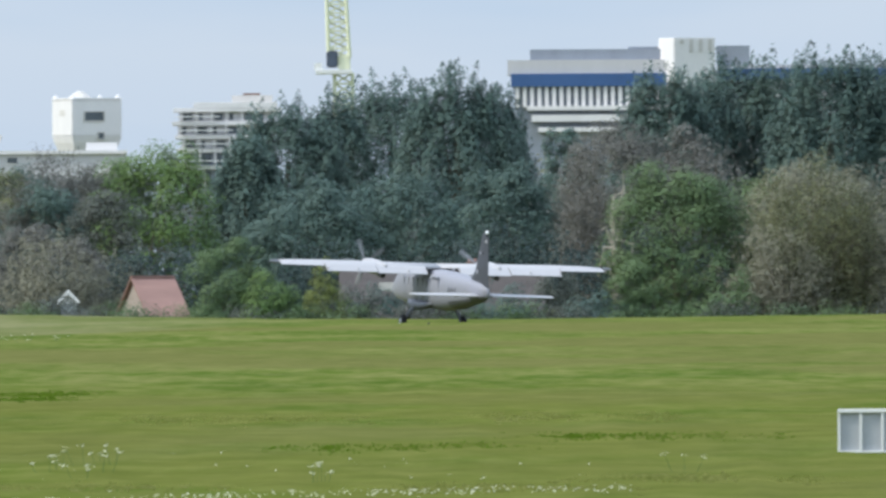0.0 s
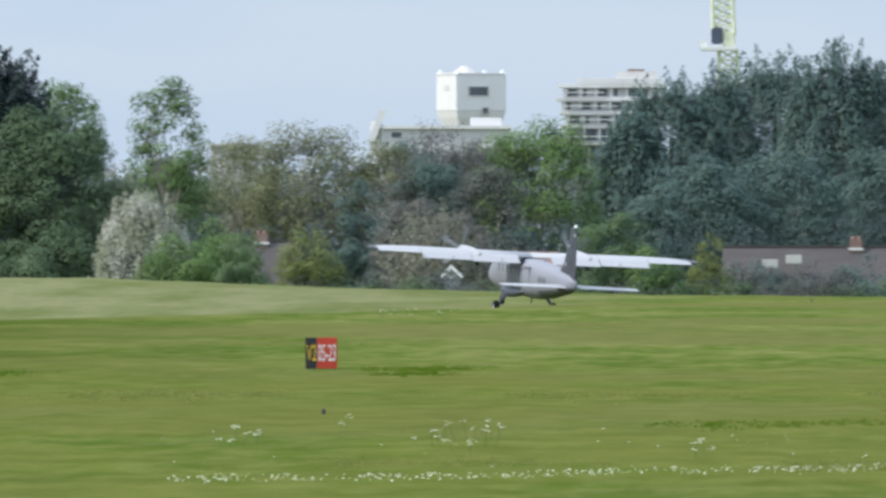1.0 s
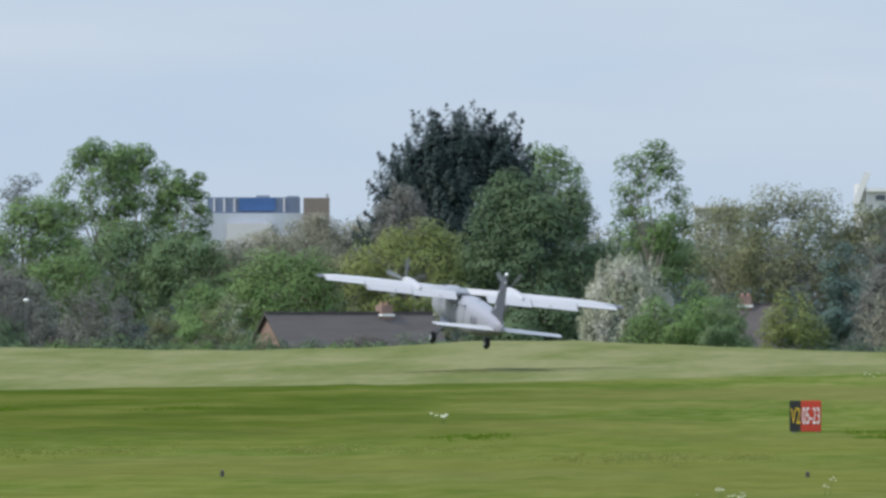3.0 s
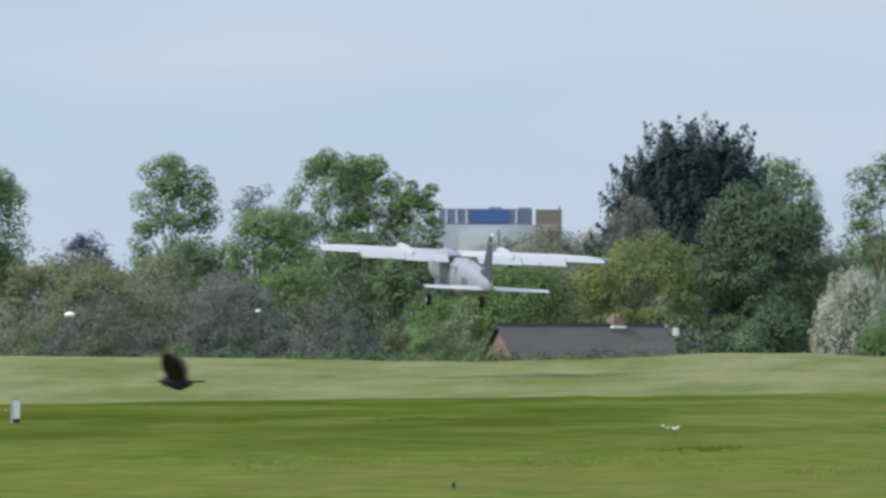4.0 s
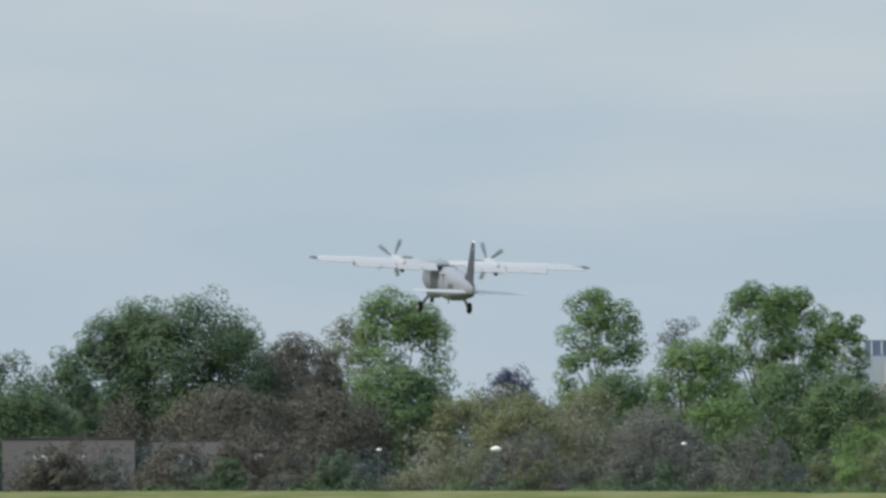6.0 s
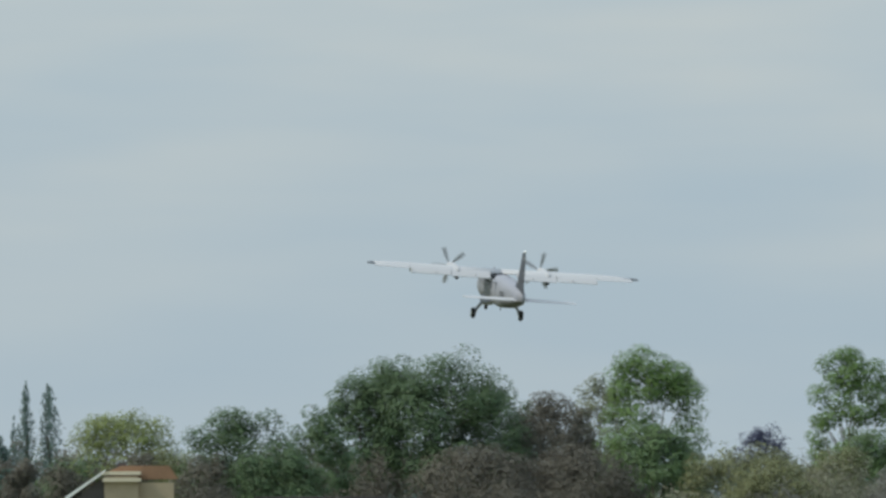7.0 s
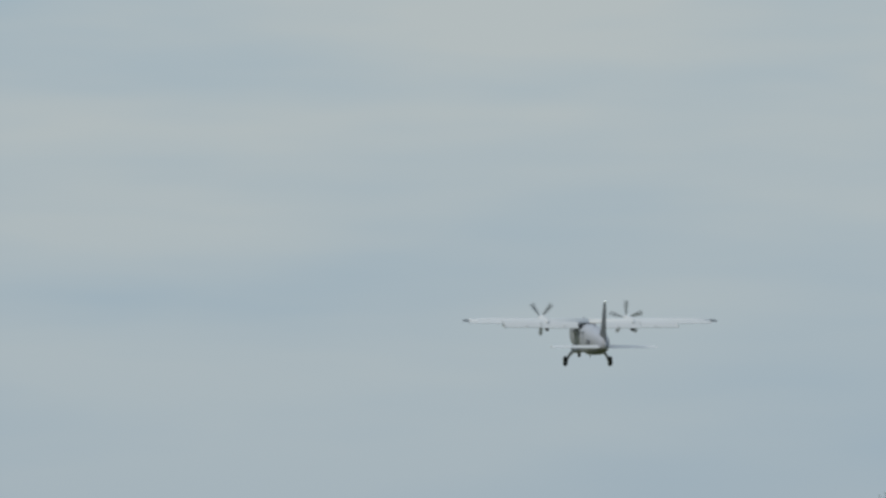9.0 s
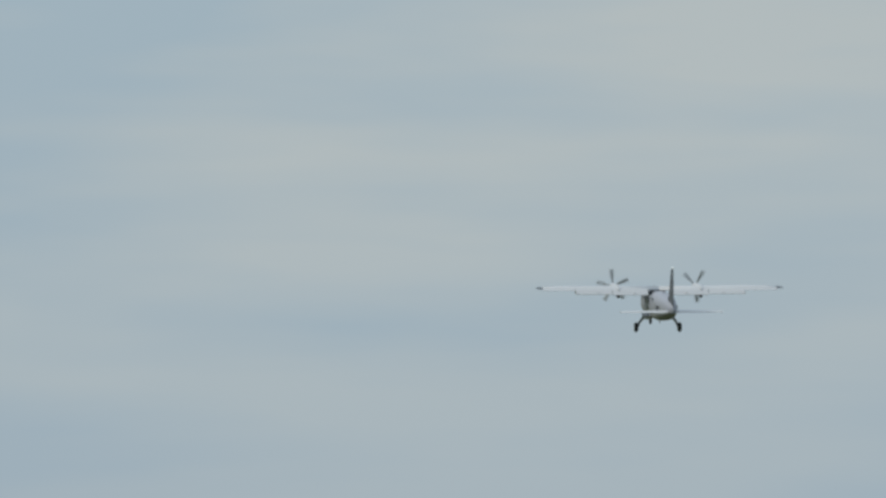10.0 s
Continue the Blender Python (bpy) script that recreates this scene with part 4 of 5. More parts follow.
def build_crane():
    s = Site("tower_crane", -185, 3300, "pale yellow-green lattice crane with a dark cab", "crane")

    def lattice(name, a0, a1, b0, b1, v0, v1, n, r):
        """A four-legged lattice from drop v0 up to v1, its bearings from a0..a1 to b0..b1."""
        mast = new(name)
        mast.parent = s.ob
        pts = []
        for k in range(n + 1):
            f = k / n
            xa, xb = s.x(a0 + (b0 - a0) * f), s.x(a1 + (b1 - a1) * f)
            y = (xb - xa) / 2
            z = s.z(v0 + (v1 - v0) * f)
            pts.append([Vector((xa, -y, z)), Vector((xb, -y, z)), Vector((xb, y, z)), Vector((xa, y, z))])
        for c in range(4):
            ob = new("leg", mesh_of("leg", *tube_arrays([[(p[c], r) for p in pts]], 5), CRANE_PAINT))
            ob.parent = mast
        for k in range(n):
            paths = []
            for c in range(4):
                e = (c + 1) % 4
                paths += [[(pts[k][c], r * 0.6), (pts[k + 1][e], r * 0.6)], [(pts[k][c], r * 0.6), (pts[k][e], r * 0.6)]]
            ob = tagged(new("bracing", mesh_of("bracing", *tube_arrays(paths, 4), CRANE_PAINT)), kind="stuff")
            ob.parent = mast

    lattice("upper_mast", -200, -163, -206, -176, -340, -560, 14, 0.34)
    lattice("lower_mast", -188, -160, -190, -158, 60, -312, 20, 0.3)
    s.box("platform", -224, -158, -318, -310, -3, 3, WHITE_PAINT, bevel=0.1)
    s.box("rail", -226, -212, -330, -318, -2.6, 2.6, WHITE_PAINT)
    s.box("cab", -204, -184, -351, -322, -2.2, 1.5, worn("dark_cab_paint", (0.07, 0.09, 0.13), 0.5, 2.0, 0.3), bevel=0.2, label="dark blue-grey cab")
    s.box("winch_house", -184, -162, -345, -318, -1.8, 1.8, CRANE_PAINT, bevel=0.15)


def build_office():
    s = Site("office_block", 300, 3600, "long pale office block with a blue band", "office building")
    s.box("wall", 116, 400, -333, -307, 0, 22, PALE_PANEL)
    s.box("roof_house", 156, 388, -352, -333, 2, 18, CLADDING)
    s.box("roof_house", 330, 388, -356, -352, 4, 16, CLADDING)
    s.box("blue_band", 122, 420, -309, -286, -0.6, 21, BLUE_PANEL, label="blue window band")
    s.box("wall", 128, 420, -286, None, 0.6, 20, CLADDING)
    for k in range(22):
        u = 130 + 13 * k
        s.box("pier", u, u + 6.5, -287, -250, -0.3, 0.6, RENDER_WHITE)
    s.box("floor_slab", 150, 420, -252, -244, -1.2, 2, RENDER_WHITE)
    s.box("floor_slab", 158, 420, -236, -224, -1.4, 2, RENDER_WHITE)
    s.box("floor_slab", 170, 420, -214, -206, -1.4, 2, RENDER_WHITE)
    shaft = new("stair_tower")
    shaft.parent = s.ob
    shaft.matrix_basis = pose(s.x(411), -4.0, 0, 0, 0, 21)
    side = metres(78, 3600)
    part("wall", boxed(((0, 0, 0), (side, side, s.z(-371))), bevel=0.1), RENDER_WHITE, shaft)
    for k in range(4):
        a = side * (0.14 + 0.23 * k)
        part("slot", boxed(((a, -0.12, s.z(-345 if k else -360)), (a + 0.09 * side, -0.01, s.z(-368)))), CONCRETE, shaft)
    s.box("wall", 487, 900, -322, None, 2, 22, PALE_PANEL)
    s.box("roof_house", 487, 545, -357, -322, 3, 18, CLADDING)
    s.box("blue_band", 487, 900, -316, -296, 1.4, 2, BLUE_PANEL)


def build_hall():
    s = Site("industrial_hall", -1860, 2400, "white industrial hall with a blue-grey upper storey", "hall")
    s.box("wall", -1992, -1738, -134, None, 0, 20, worn("pale_grey_sheet", (0.40, 0.43, 0.48), 0.6, 0.5, 0.12, streak=(2, 2, 0.3)))
    s.box("upper_storey", -1953, -1788, -162, -134, 2, 18, worn("blue_grey_sheet", (0.135, 0.17, 0.24), 0.5, 0.5, 0.2, streak=(2, 2, 0.3)))
    s.box("blue_front", -1896, -1832, -161, -138, 1.8, 2.0, BLUE_PANEL, label="blue glazed front")
    for u in (-1942, -1924, -1906, -1818):
        s.box("mullion", u, u + 3, -160, -136, 1.85, 2.0, PALE_PANEL)
    s.box("roof_plant", -1866, -1842, -166, -162, 6, 10, CLADDING)
    s.box("roof_plant", -1812, -1790, -165, -160, 6, 10, CLADDING)
    s.box("stair_tower", -1782, -1736, -161, None, -1, 9, worn("brown_cladding", (0.20, 0.165, 0.145), 0.8, 0.6, 0.2), label="brown stair tower")
    s.box("flue", -1742, -1738, -168, -161, 3, 3.6, STEEL)
    s.box("lower_front", -1918, -1838, -116, None, -2, 0, PALE_PANEL)
    f = Site("far_shed", -1050, 3400, "pale distant shed roof over the wood", "shed")
    f.box("wall", -1090, -1005, -142, None, 0, 12, PALE_PANEL)
    f.box("roof", -1094, -1001, -146, -142, -1, 13, PALE_PANEL)


def build_round_house():
    s = Site("modernist_villa", -4180, 2700, "white modernist building with rounded corners and flat roofs", "building")

    def slab(name, u0, u1, v0, v1, y0, y1, round_px, mat, label=""):
        a, b = s.x(u0), s.x(u1)
        r = metres(round_px, 2700)
        ring = []
        for cx, cy, w0 in ((b - r, y1 - r, 0), (a + r, y1 - r, 90), (a + r, y0 + r, 180), (b - r, y0 + r, 270)):
            for k in range(7):
                w = radians(w0 + 15 * k)
                ring.append((cx + r * math.cos(w), cy + r * math.sin(w)))
        z0 = 0.0 if v1 is None else s.z(v1)
        return part(name, loft([[(x, y, z) for x, y in ring] for z in (z0, s.z(v0))]), mat, s.ob, label)

    slab("storey_wall", -4276, -4124, -206, None, 0, 10, 30, RENDER_WHITE)
    slab("parapet", -4278, -4122, -206, -186, -0.25, 10.2, 30, RENDER_WHITE)
    slab("balcony_edge", -4280, -4118, -187, -184, -0.6, 10.4, 30, CONCRETE)
    slab("roof_room", -4262, -4198, -222, -206, 2, 8, 12, CONCRETE)
    slab("roof_canopy", -4275, -4190, -226, -222, 1, 9, 12, RENDER_WHITE)
    slab("lower_wing", -4276, -4084, -140, None, -0.9, 11, 14, RENDER_WHITE)
    slab("lower_edge", -4278, -4082, -141, -124, -1.2, 11.2, 14, RENDER_WHITE)
    slab("lower_ledge", -4280, -4080, -124, -122, -1.5, 11.4, 14, CONCRETE)
    for a, b, v0, v1, y in ((-4227, -4212, -182, -158, 0), (-4227, -4212, -152, -142, 0), (-4191, -4175, -182, -158, 0), (-4191, -4175, -152, -142, 0), (-4156, -4130, -183, -158, 0), (-4156, -4130, -152, -142, 0), (-4229, -4212, -120, -100, -0.9), (-4140, -4090, -122, -98, -0.9)):
        s.window(a, b, v0, v1, y)


def gabled_house(name, u0, u1, v_ridge, d, depth, roof, wall, label, gable="left", eave=None, chimney=None, lean=0.0):
    """A house with its ridge across the view; the gable end on the given side is set back to show."""
    s = Site(name, (u0 + u1) / 2, d, label, "house", turn=lean)
    a, b = s.x(u0), s.x(u1)
    zr = s.z(v_ridge)
    ze = max(1.6, zr - depth * 0.55) if eave is None else s.z(eave)
    part("wall", boxed(((a + 0.25, 0.25, 0), (b - 0.25, depth - 0.25, ze))), wall, s.ob)
    for side, x in (("left", a + 0.25), ("right", b - 0.25)):
        e = 0.25 if side == "left" else -0.25
        bm = loft([[(x + q, 0.25, ze - 0.01), (x + q, depth - 0.25, ze - 0.01), (x + q, depth / 2, zr - 0.15)] for q in (0, e)])
        part("gable", bm, wall, s.ob)
    for y0, y1 in ((-0.35, depth / 2), (depth + 0.35, depth / 2)):
        drop = 0.35 * (zr - ze) / (depth / 2)
        bm = loft([[(x, y0, ze - drop), (x, y1, zr), (x, y1, zr + 0.12), (x, y0, ze - drop + 0.12)] for x in (a, b)])
        part("roof_slope", bm, roof, s.ob)
        part("gutter", boxed(((a, y0 - (0.1 if y0 < 0 else 0), ze - drop - 0.02), (b, y0 + (0 if y0 < 0 else 0.1), ze - drop + 0.08))), WHITE_PAINT, s.ob)
    part("ridge", boxed(((a, depth / 2 - 0.12, zr + 0.06), (b, depth / 2 + 0.12, zr + 0.2)), bevel=0.04), roof, s.ob)
    if chimney:
        c = part("chimney", boxed(((s.x(chimney) - 0.4, depth / 2 - 0.4, zr - 0.6), (s.x(chimney) + 0.4, depth / 2 + 0.4, zr + 0.6)), bevel=0.03), BRICK, s.ob)
        part("flashing", boxed(((s.x(chimney) - 0.48, depth / 2 - 0.48, zr - 0.1), (s.x(chimney) + 0.48, depth / 2 + 0.48, zr + 0.05))), WHITE_PAINT, c)
        for q in (-0.18, 0.18):
            bm = bmesh.new()
            bmesh.ops.create_cone(bm, cap_ends=True, segments=10, radius1=0.12, radius2=0.1, depth=0.2, matrix=pose(s.x(chimney) + q, depth / 2, zr + 0.69))
            part("chimney_pot", bm, ORANGE_TILE, c)
    return s


def build_houses():
    s = gabled_house("bungalow", -1828, -1478, 46, 1305, 6.6, BROWN_TILE, BRICK, "long bungalow with a brown tiled roof and brick gable", chimney=-1578, lean=32)
    part("dish", boxed(((s.x(-1519), -0.2, s.z(62)), (s.x(-1508), 0.0, s.z(48))), bevel=0.05), WHITE_PAINT, s.ob, "white satellite dish")
    gabled_house("house", -528, -440, 50, 1330, 4.6, ORANGE_TILE, worn("pinkish_render", (0.36, 0.30, 0.26), 0.9, 1.5, 0.15), "house with an orange tiled roof and pale gable", lean=28)
    s = gabled_house("house", -185, 180, 40, 1320, 7.0, BROWN_TILE, BRICK, "long low house with a brown roof and chimney", chimney=52)
    for u, v in ((-100, 66), (-58, 58)):
        part("rooflight", boxed(((s.x(u) - 0.5, 0.9, s.z(v) - 0.3), (s.x(u) + 0.5, 1.6, s.z(v) + 0.25)), bevel=0.04), CONCRETE, s.ob, "pale rooflight")
    gabled_house("house", -1335, -1275, 38, 1345, 6.0, BROWN_TILE, BRICK, "brown-roofed house half hidden by blossom", lean=20)
    gabled_house("house", -1075, -930, 30, 1325, 6.0, BROWN_TILE, BUFF, "house behind the bushes with a tall chimney", chimney=-1000)
    for u0, u1, ridge, at in ((-3480, -3245, 9, (-3412, -3347)), (-3215, -2990, 13, (-3157, -3022))):
        s = gabled_house("house", u0, u1, ridge, 1345, 8.0, BROWN_TILE, BUFF, "long grey-brown roof with white dormers behind scrub")
        for u in at:
            d = part("dormer", boxed(((s.x(u) - 0.45, 0.3, s.z(38) - 0.8), (s.x(u) + 0.45, 2.6, s.z(38) + 0.1)), bevel=0.03), WHITE_PAINT, s.ob, "white dormer")
            part("pane", boxed(((s.x(u) - 0.3, 0.24, s.z(38) - 0.65), (s.x(u) + 0.3, 0.296, s.z(38) - 0.15))), GLASS, d)
    s = Site("shed", -662, 1300, "small shed with a white gable roof", "shed")
    s.box("wall", -676, -648, 92, None, 0.3, 3.0, STEEL)
    part("gable", loft([[(s.x(a), y, s.z(v)) for a, v in ((-677, 94), (-664, 77), (-649, 94))] for y in (0.25, 2.9)]), PALE_PANEL, s.ob, "pale boarded gable")
    bm = loft([[(s.x(a), y, s.z(v)) for a, v in ((-682, 95), (-664, 76), (-644, 95), (-644, 88), (-664, 68), (-682, 88))] for y in (0, 3.2)])
    part("roof", bm, WHITE_PAINT, s.ob)
    # the buff villa
    s = Site("villa", -3715, 1340, "buff stone villa with white eaves and an orange-brown roof", "house")
    s.box("wall", -3770, -3622, -22, None, 0, 8, BUFF)
    s.box("side_wall", -3745, -3685, -34, None, -0.8, 7, BUFF)
    for k, v in enumerate((-24, -36)):
        s.box("cornice", -3748 - 3 * k, -3680, v - 6, v, -1.1 + 0.2 * k, 7.4, worn("cream_stone_" + "ab"[k], (0.62, 0.55, 0.42), 0.8, 1.5, 0.15))
    bm = loft([[(s.x(a), y, s.z(v)) for a, v in ((-3812, 8), (-3745, -40), (-3742, -46), (-3816, 4))] for y in (-1.0, 7)])
    part("verge", bm, WHITE_PAINT, s.ob, "pale sloping verge")
    bm = loft([[(s.x(a), y, s.z(v)) for a, v in ((-3805, 12), (-3742, -36), (-3742, 12))] for y in (-0.6, 6.8)])
    part("roof_slope", bm, BROWN_TILE, s.ob)
    bm = loft([[(s.x(a), y, s.z(v)) for a, v in ((-3738, -42), (-3715, -52), (-3630, -52), (-3614, -28), (-3738, -28))] for y in (0.2, 7.6)])
    part("roof", bm, worn("faded_orange_tile", (0.26, 0.15, 0.09), 0.85, 2.2, 0.25, bump=0.4), s.ob, "orange-brown hipped roof")
    s.box("chimney", -3722, -3706, -58, -44, 2, 3, BROWN_TILE)


def lamp_post(u, v_top, d, dome):
    base = spot(u, 0, d)
    z0 = ground_height(u, d)
    h = spot(u, v_top, d).z - z0
    t = thing("lamp_post", pose(base.x, base.y, z0), "slim grey lamp post with a white head" if not dome else "post with a broad white domed head", "lamp post", "lamp posts behind the field")
    ob = new("post", mesh_of("post", *tube_arrays([[(Vector((0, 0, 0)), 0.055), (Vector((0, 0, h * 0.5)), 0.04), (Vector((0, 0, h)), 0.03)]], 8), DARK_STEEL))
    ob.parent = t
    w = 0.33 if dome else 0.17
    bm = bmesh.new()
    bmesh.ops.create_uvsphere(bm, u_segments=16, v_segments=8, radius=1.0, matrix=Matrix.Translation((0, -0.05, h)) @ Matrix.Diagonal((w, w, w * 0.55, 1)))
    smooth(part("head", bm, WHITE_PAINT, t, "white lamp head"))
    bm = bmesh.new()
    bmesh.ops.create_cone(bm, cap_ends=True, segments=16, radius1=w * 0.5, radius2=w * 0.8, depth=0.12, matrix=pose(0, -0.05, h - w * 0.55))
    part("collar", bm, STEEL, t)


build_white_tower()
build_flats()
build_crane()
build_office()
build_hall()
build_round_house()
build_houses()
for u, v, dome in ((-2813, 28, False), (-2606, 28, True), (-2273, 20, False), (-3547, 16, False)):
    lamp_post(u, v, 1272 if u == -2813 else 1292, dome)

# ---- airfield things ----
BLACK_FACE = worn("black_sign_face", (0.02, 0.02, 0.02), 0.5, 3.0, 0.3)
RED_FACE = worn("red_sign_face", (0.52, 0.045, 0.02), 0.5, 3.0, 0.12)
YELLOW = worn("yellow_letters", (0.75, 0.48, 0.03), 0.5, 3.0, 0.1)
GREY_PANEL = worn("pale_grey_panel", (0.40, 0.42, 0.44), 0.55, 3.0, 0.1)


def on_ground(u, v):
    """The place on the level grass at bearing u and drop v."""
    d = EYE[2] * FL / (v - LEVEL)
    p = spot(u, v, d)
    return p, d


def lettering(name, text, size, mat, parent, x, z, y, squeeze=1.0):
    cu = bpy.data.curves.new(name, "FONT")
    cu.body, cu.size, cu.extrude = text, size, 0.004
    cu.align_x, cu.align_y = "CENTER", "CENTER"
    tmp = bpy.data.objects.new(name, cu)
    scene.collection.objects.link(tmp)
    me = bpy.data.meshes.new_from_object(tmp)
    bpy.data.objects.remove(tmp)
    me.materials.clear()
    me.materials.append(mat)
    ob = new(name, me)
    ob.parent = parent
    ob.matrix_basis = pose(x, y, z, 90, 0, 0) @ Matrix.Diagonal((squeeze, 1, 1, 1))
    return ob


def build_sign():
    p, d = on_ground(-894, 255)
    t = thing("runway_sign", pose(p.x, p.y, 0, 0, 0, -math.degrees(-894 / FL)), "black and red runway sign lettered V2 and 05-23", "sign")
    w = metres(28, d)
    split = -w + metres(20, d)
    h = 0.755
    part("black_panel", boxed(((-w, 0, 0.03), (split - 0.002, 0.14, h)), bevel=0.012), BLACK_FACE, t, "black panel with yellow letters")
    part("red_panel", boxed(((split + 0.002, 0, 0.03), (w, 0.14, h)), bevel=0.012), RED_FACE, t, "red panel with white numbers")
    for x in (-w * 0.7, w * 0.7):
        part("foot", boxed(((x - 0.03, 0.03, -0.02), (x + 0.03, 0.11, 0.035))), STEEL, t)
    lettering("letters", "V2", 0.54, YELLOW, t, (-w + split) / 2 + 0.01, 0.38, -0.006, 0.38)
    lettering("numbers", "05-23", 0.56, WHITE_PAINT, t, (w + split) / 2, 0.38, -0.006, 0.33)


def panel_back(u0, u1, v, n, label):
    """The ribbed back of a low sign."""
    p, d = on_ground((u0 + u1) / 2, v)
    t = thing("sign_back", pose(p.x, p.y, 0, 0, 0, -math.degrees((u0 + u1) / 2 / FL)), label, "sign")
    w, h = metres((u1 - u0) / 2, d), 0.69
    part("sheet", boxed(((-w, 0.05, 0.02), (w, 0.08, h - 0.01))), GREY_PANEL, t)
    for k in range(n + 1):
        x = -w + 2 * w * k / n
        part("rib", boxed(((x - 0.022, 0.0, 0), (x + 0.022, 0.05, h)), bevel=0.006), WHITE_PAINT, t)
    part("top_rail", boxed(((-w - 0.022, -0.012, h - 0.05), (w + 0.022, 0.10, h + 0.012)), bevel=0.008), WHITE_PAINT, t)
    part("bottom_rail", boxed(((-w, 0.002, 0.0), (w, 0.048, 0.035))), WHITE_PAINT, t)


def marker_board(u, v):
    p, d = on_ground(u, v)
    t = thing("marker_board", pose(p.x, p.y, 0, 0, 0, 12), "small white upright marker board in the grass", "marker")
    part("board", boxed(((-0.10, 0, 0.10), (0.10, 0.05, 0.64)), bevel=0.015), WHITE_PAINT, t)
    part("edge", boxed(((-0.14, -0.02, 0.0), (-0.102, 0.10, 0.62)), bevel=0.01), GREY_PANEL, t)
    part("cap", boxed(((-0.13, -0.02, 0.642), (0.11, 0.07, 0.675))), STEEL, t)
    part("foot", boxed(((-0.08, 0.0, -0.02), (0.10, 0.06, 0.098))), BLACK_FACE, t)


def edge_light(u, v, d=None):
    if d is None:
        p, d = on_ground(u, v)
        z = 0.0
    else:
        p = spot(u, v, d)
        z = ground_height(u, d)
    t = thing("edge_light", pose(p.x, p.y, z), "small dark edge light in the grass", "edge light", "edge lights in the grass")
    bm = bmesh.new()
    bmesh.ops.create_cone(bm, cap_ends=True, segments=12, radius1=0.04, radius2=0.03, depth=0.07, matrix=pose(0, 0, 0.03))
    part("base", bm, BLACK_FACE, t)
    bm = bmesh.new()
    bmesh.ops.create_uvsphere(bm, u_segments=12, v_segments=8, radius=0.035, matrix=pose(0, 0, 0.075))
    smooth(part("lens", bm, BLACK_FACE, t))


def parsley(u, v, seed, spread=0.35, heads=14):
    """A clump of cow parsley: thin stems, leaves and flat white umbels."""
    rng = np.random.default_rng(seed)
    p, d = on_ground(u, v)
    t = thing("cow_parsley", pose(p.x, p.y, 0), "clump of white-flowered cow parsley in the grass", "wildflower", "wildflowers in the grass")
    stems, C = [], []
    for k in range(heads // 2):
        x, y = rng.normal(0, spread * 0.3), rng.normal(0, 0.15)
        h = rng.uniform(0.10, 0.32)
        tip = Vector((x * 1.25, y, h))
        stems.append([(Vector((x * 0.8, y, -0.02)), 0.006), (tip, 0.004)])
        for j in range(7):
            C.append((tip.x + rng.normal(0, 0.03), tip.y + rng.normal(0, 0.03), h + rng.normal(0, 0.012)))
    ob = tagged(new("stems", mesh_of("stems", *tube_arrays(stems, 4), LEAF["fresh"])), kind="stuff")
    ob.parent = t
    C = np.array(C)
    nrm = rng.normal(size=C.shape) * 0.5 + np.array([0, -0.5, 0.7])
    nrm /= np.linalg.norm(nrm, axis=1, keepdims=True)
    ob = tagged(new("umbels", leaf_mesh("umbels", C, nrm, rng.uniform(0.010, 0.021, len(C)) * (1.6 if heads > 14 else 1.0), PETAL, rng)), "flat white flower heads", kind="stuff")
    ob.parent = t


PETAL = foliage("petals", (0.52, 0.54, 0.36), (0.78, 0.78, 0.64), 0.3, 0.0)


def daisies():
    """A line of small white flowers along an unmown strip, and a thin scatter near it."""
    rng = np.random.default_rng(77)
    n = 850
    u = rng.uniform(-1180, 330, n)
    dens = 0.5 + 0.5 * np.sin(u * 0.013) * np.sin(u * 0.031 + 1)
    keep = rng.uniform(0, 1, n) < 0.25 + 0.75 * dens
    u = u[keep]
    n = len(u)
    v = 447 + 2.0 * np.sin(u * 0.007) - 0.019 * (u + 384) + rng.normal(0, 1.4, n)
    far = rng.uniform(0, 1, n) < 0.10
    v = np.where(far, rng.uniform(370, 470, n), v)
    d = EYE[2] * FL / (v - LEVEL)
    C = np.stack([d * np.sin(u / FL), d * np.cos(u / FL), rng.uniform(0.05, 0.13, n)], 1)
    nrm = rng.normal(size=C.shape) * 0.4 + np.array([0, -0.5, 0.8])
    nrm /= np.linalg.norm(nrm, axis=1, keepdims=True)
    return tagged(new("daisies", leaf_mesh("daisies", C, nrm, rng.uniform(0.011, 0.023, n), PETAL, rng)), "thin line of small white daisies in grass", "wildflowers", kind="stuff")


BLADE = {
    "deep": foliage("grass_blade_deep", (0.09, 0.165, 0.008), (0.14, 0.21, 0.016), 0.5),
    "sere": foliage("grass_blade_sere", (0.19, 0.22, 0.04), (0.31, 0.31, 0.10), 0.5),
    "lush": foliage("grass_blade_lush", (0.12, 0.20, 0.012), (0.19, 0.255, 0.03), 0.5),
}


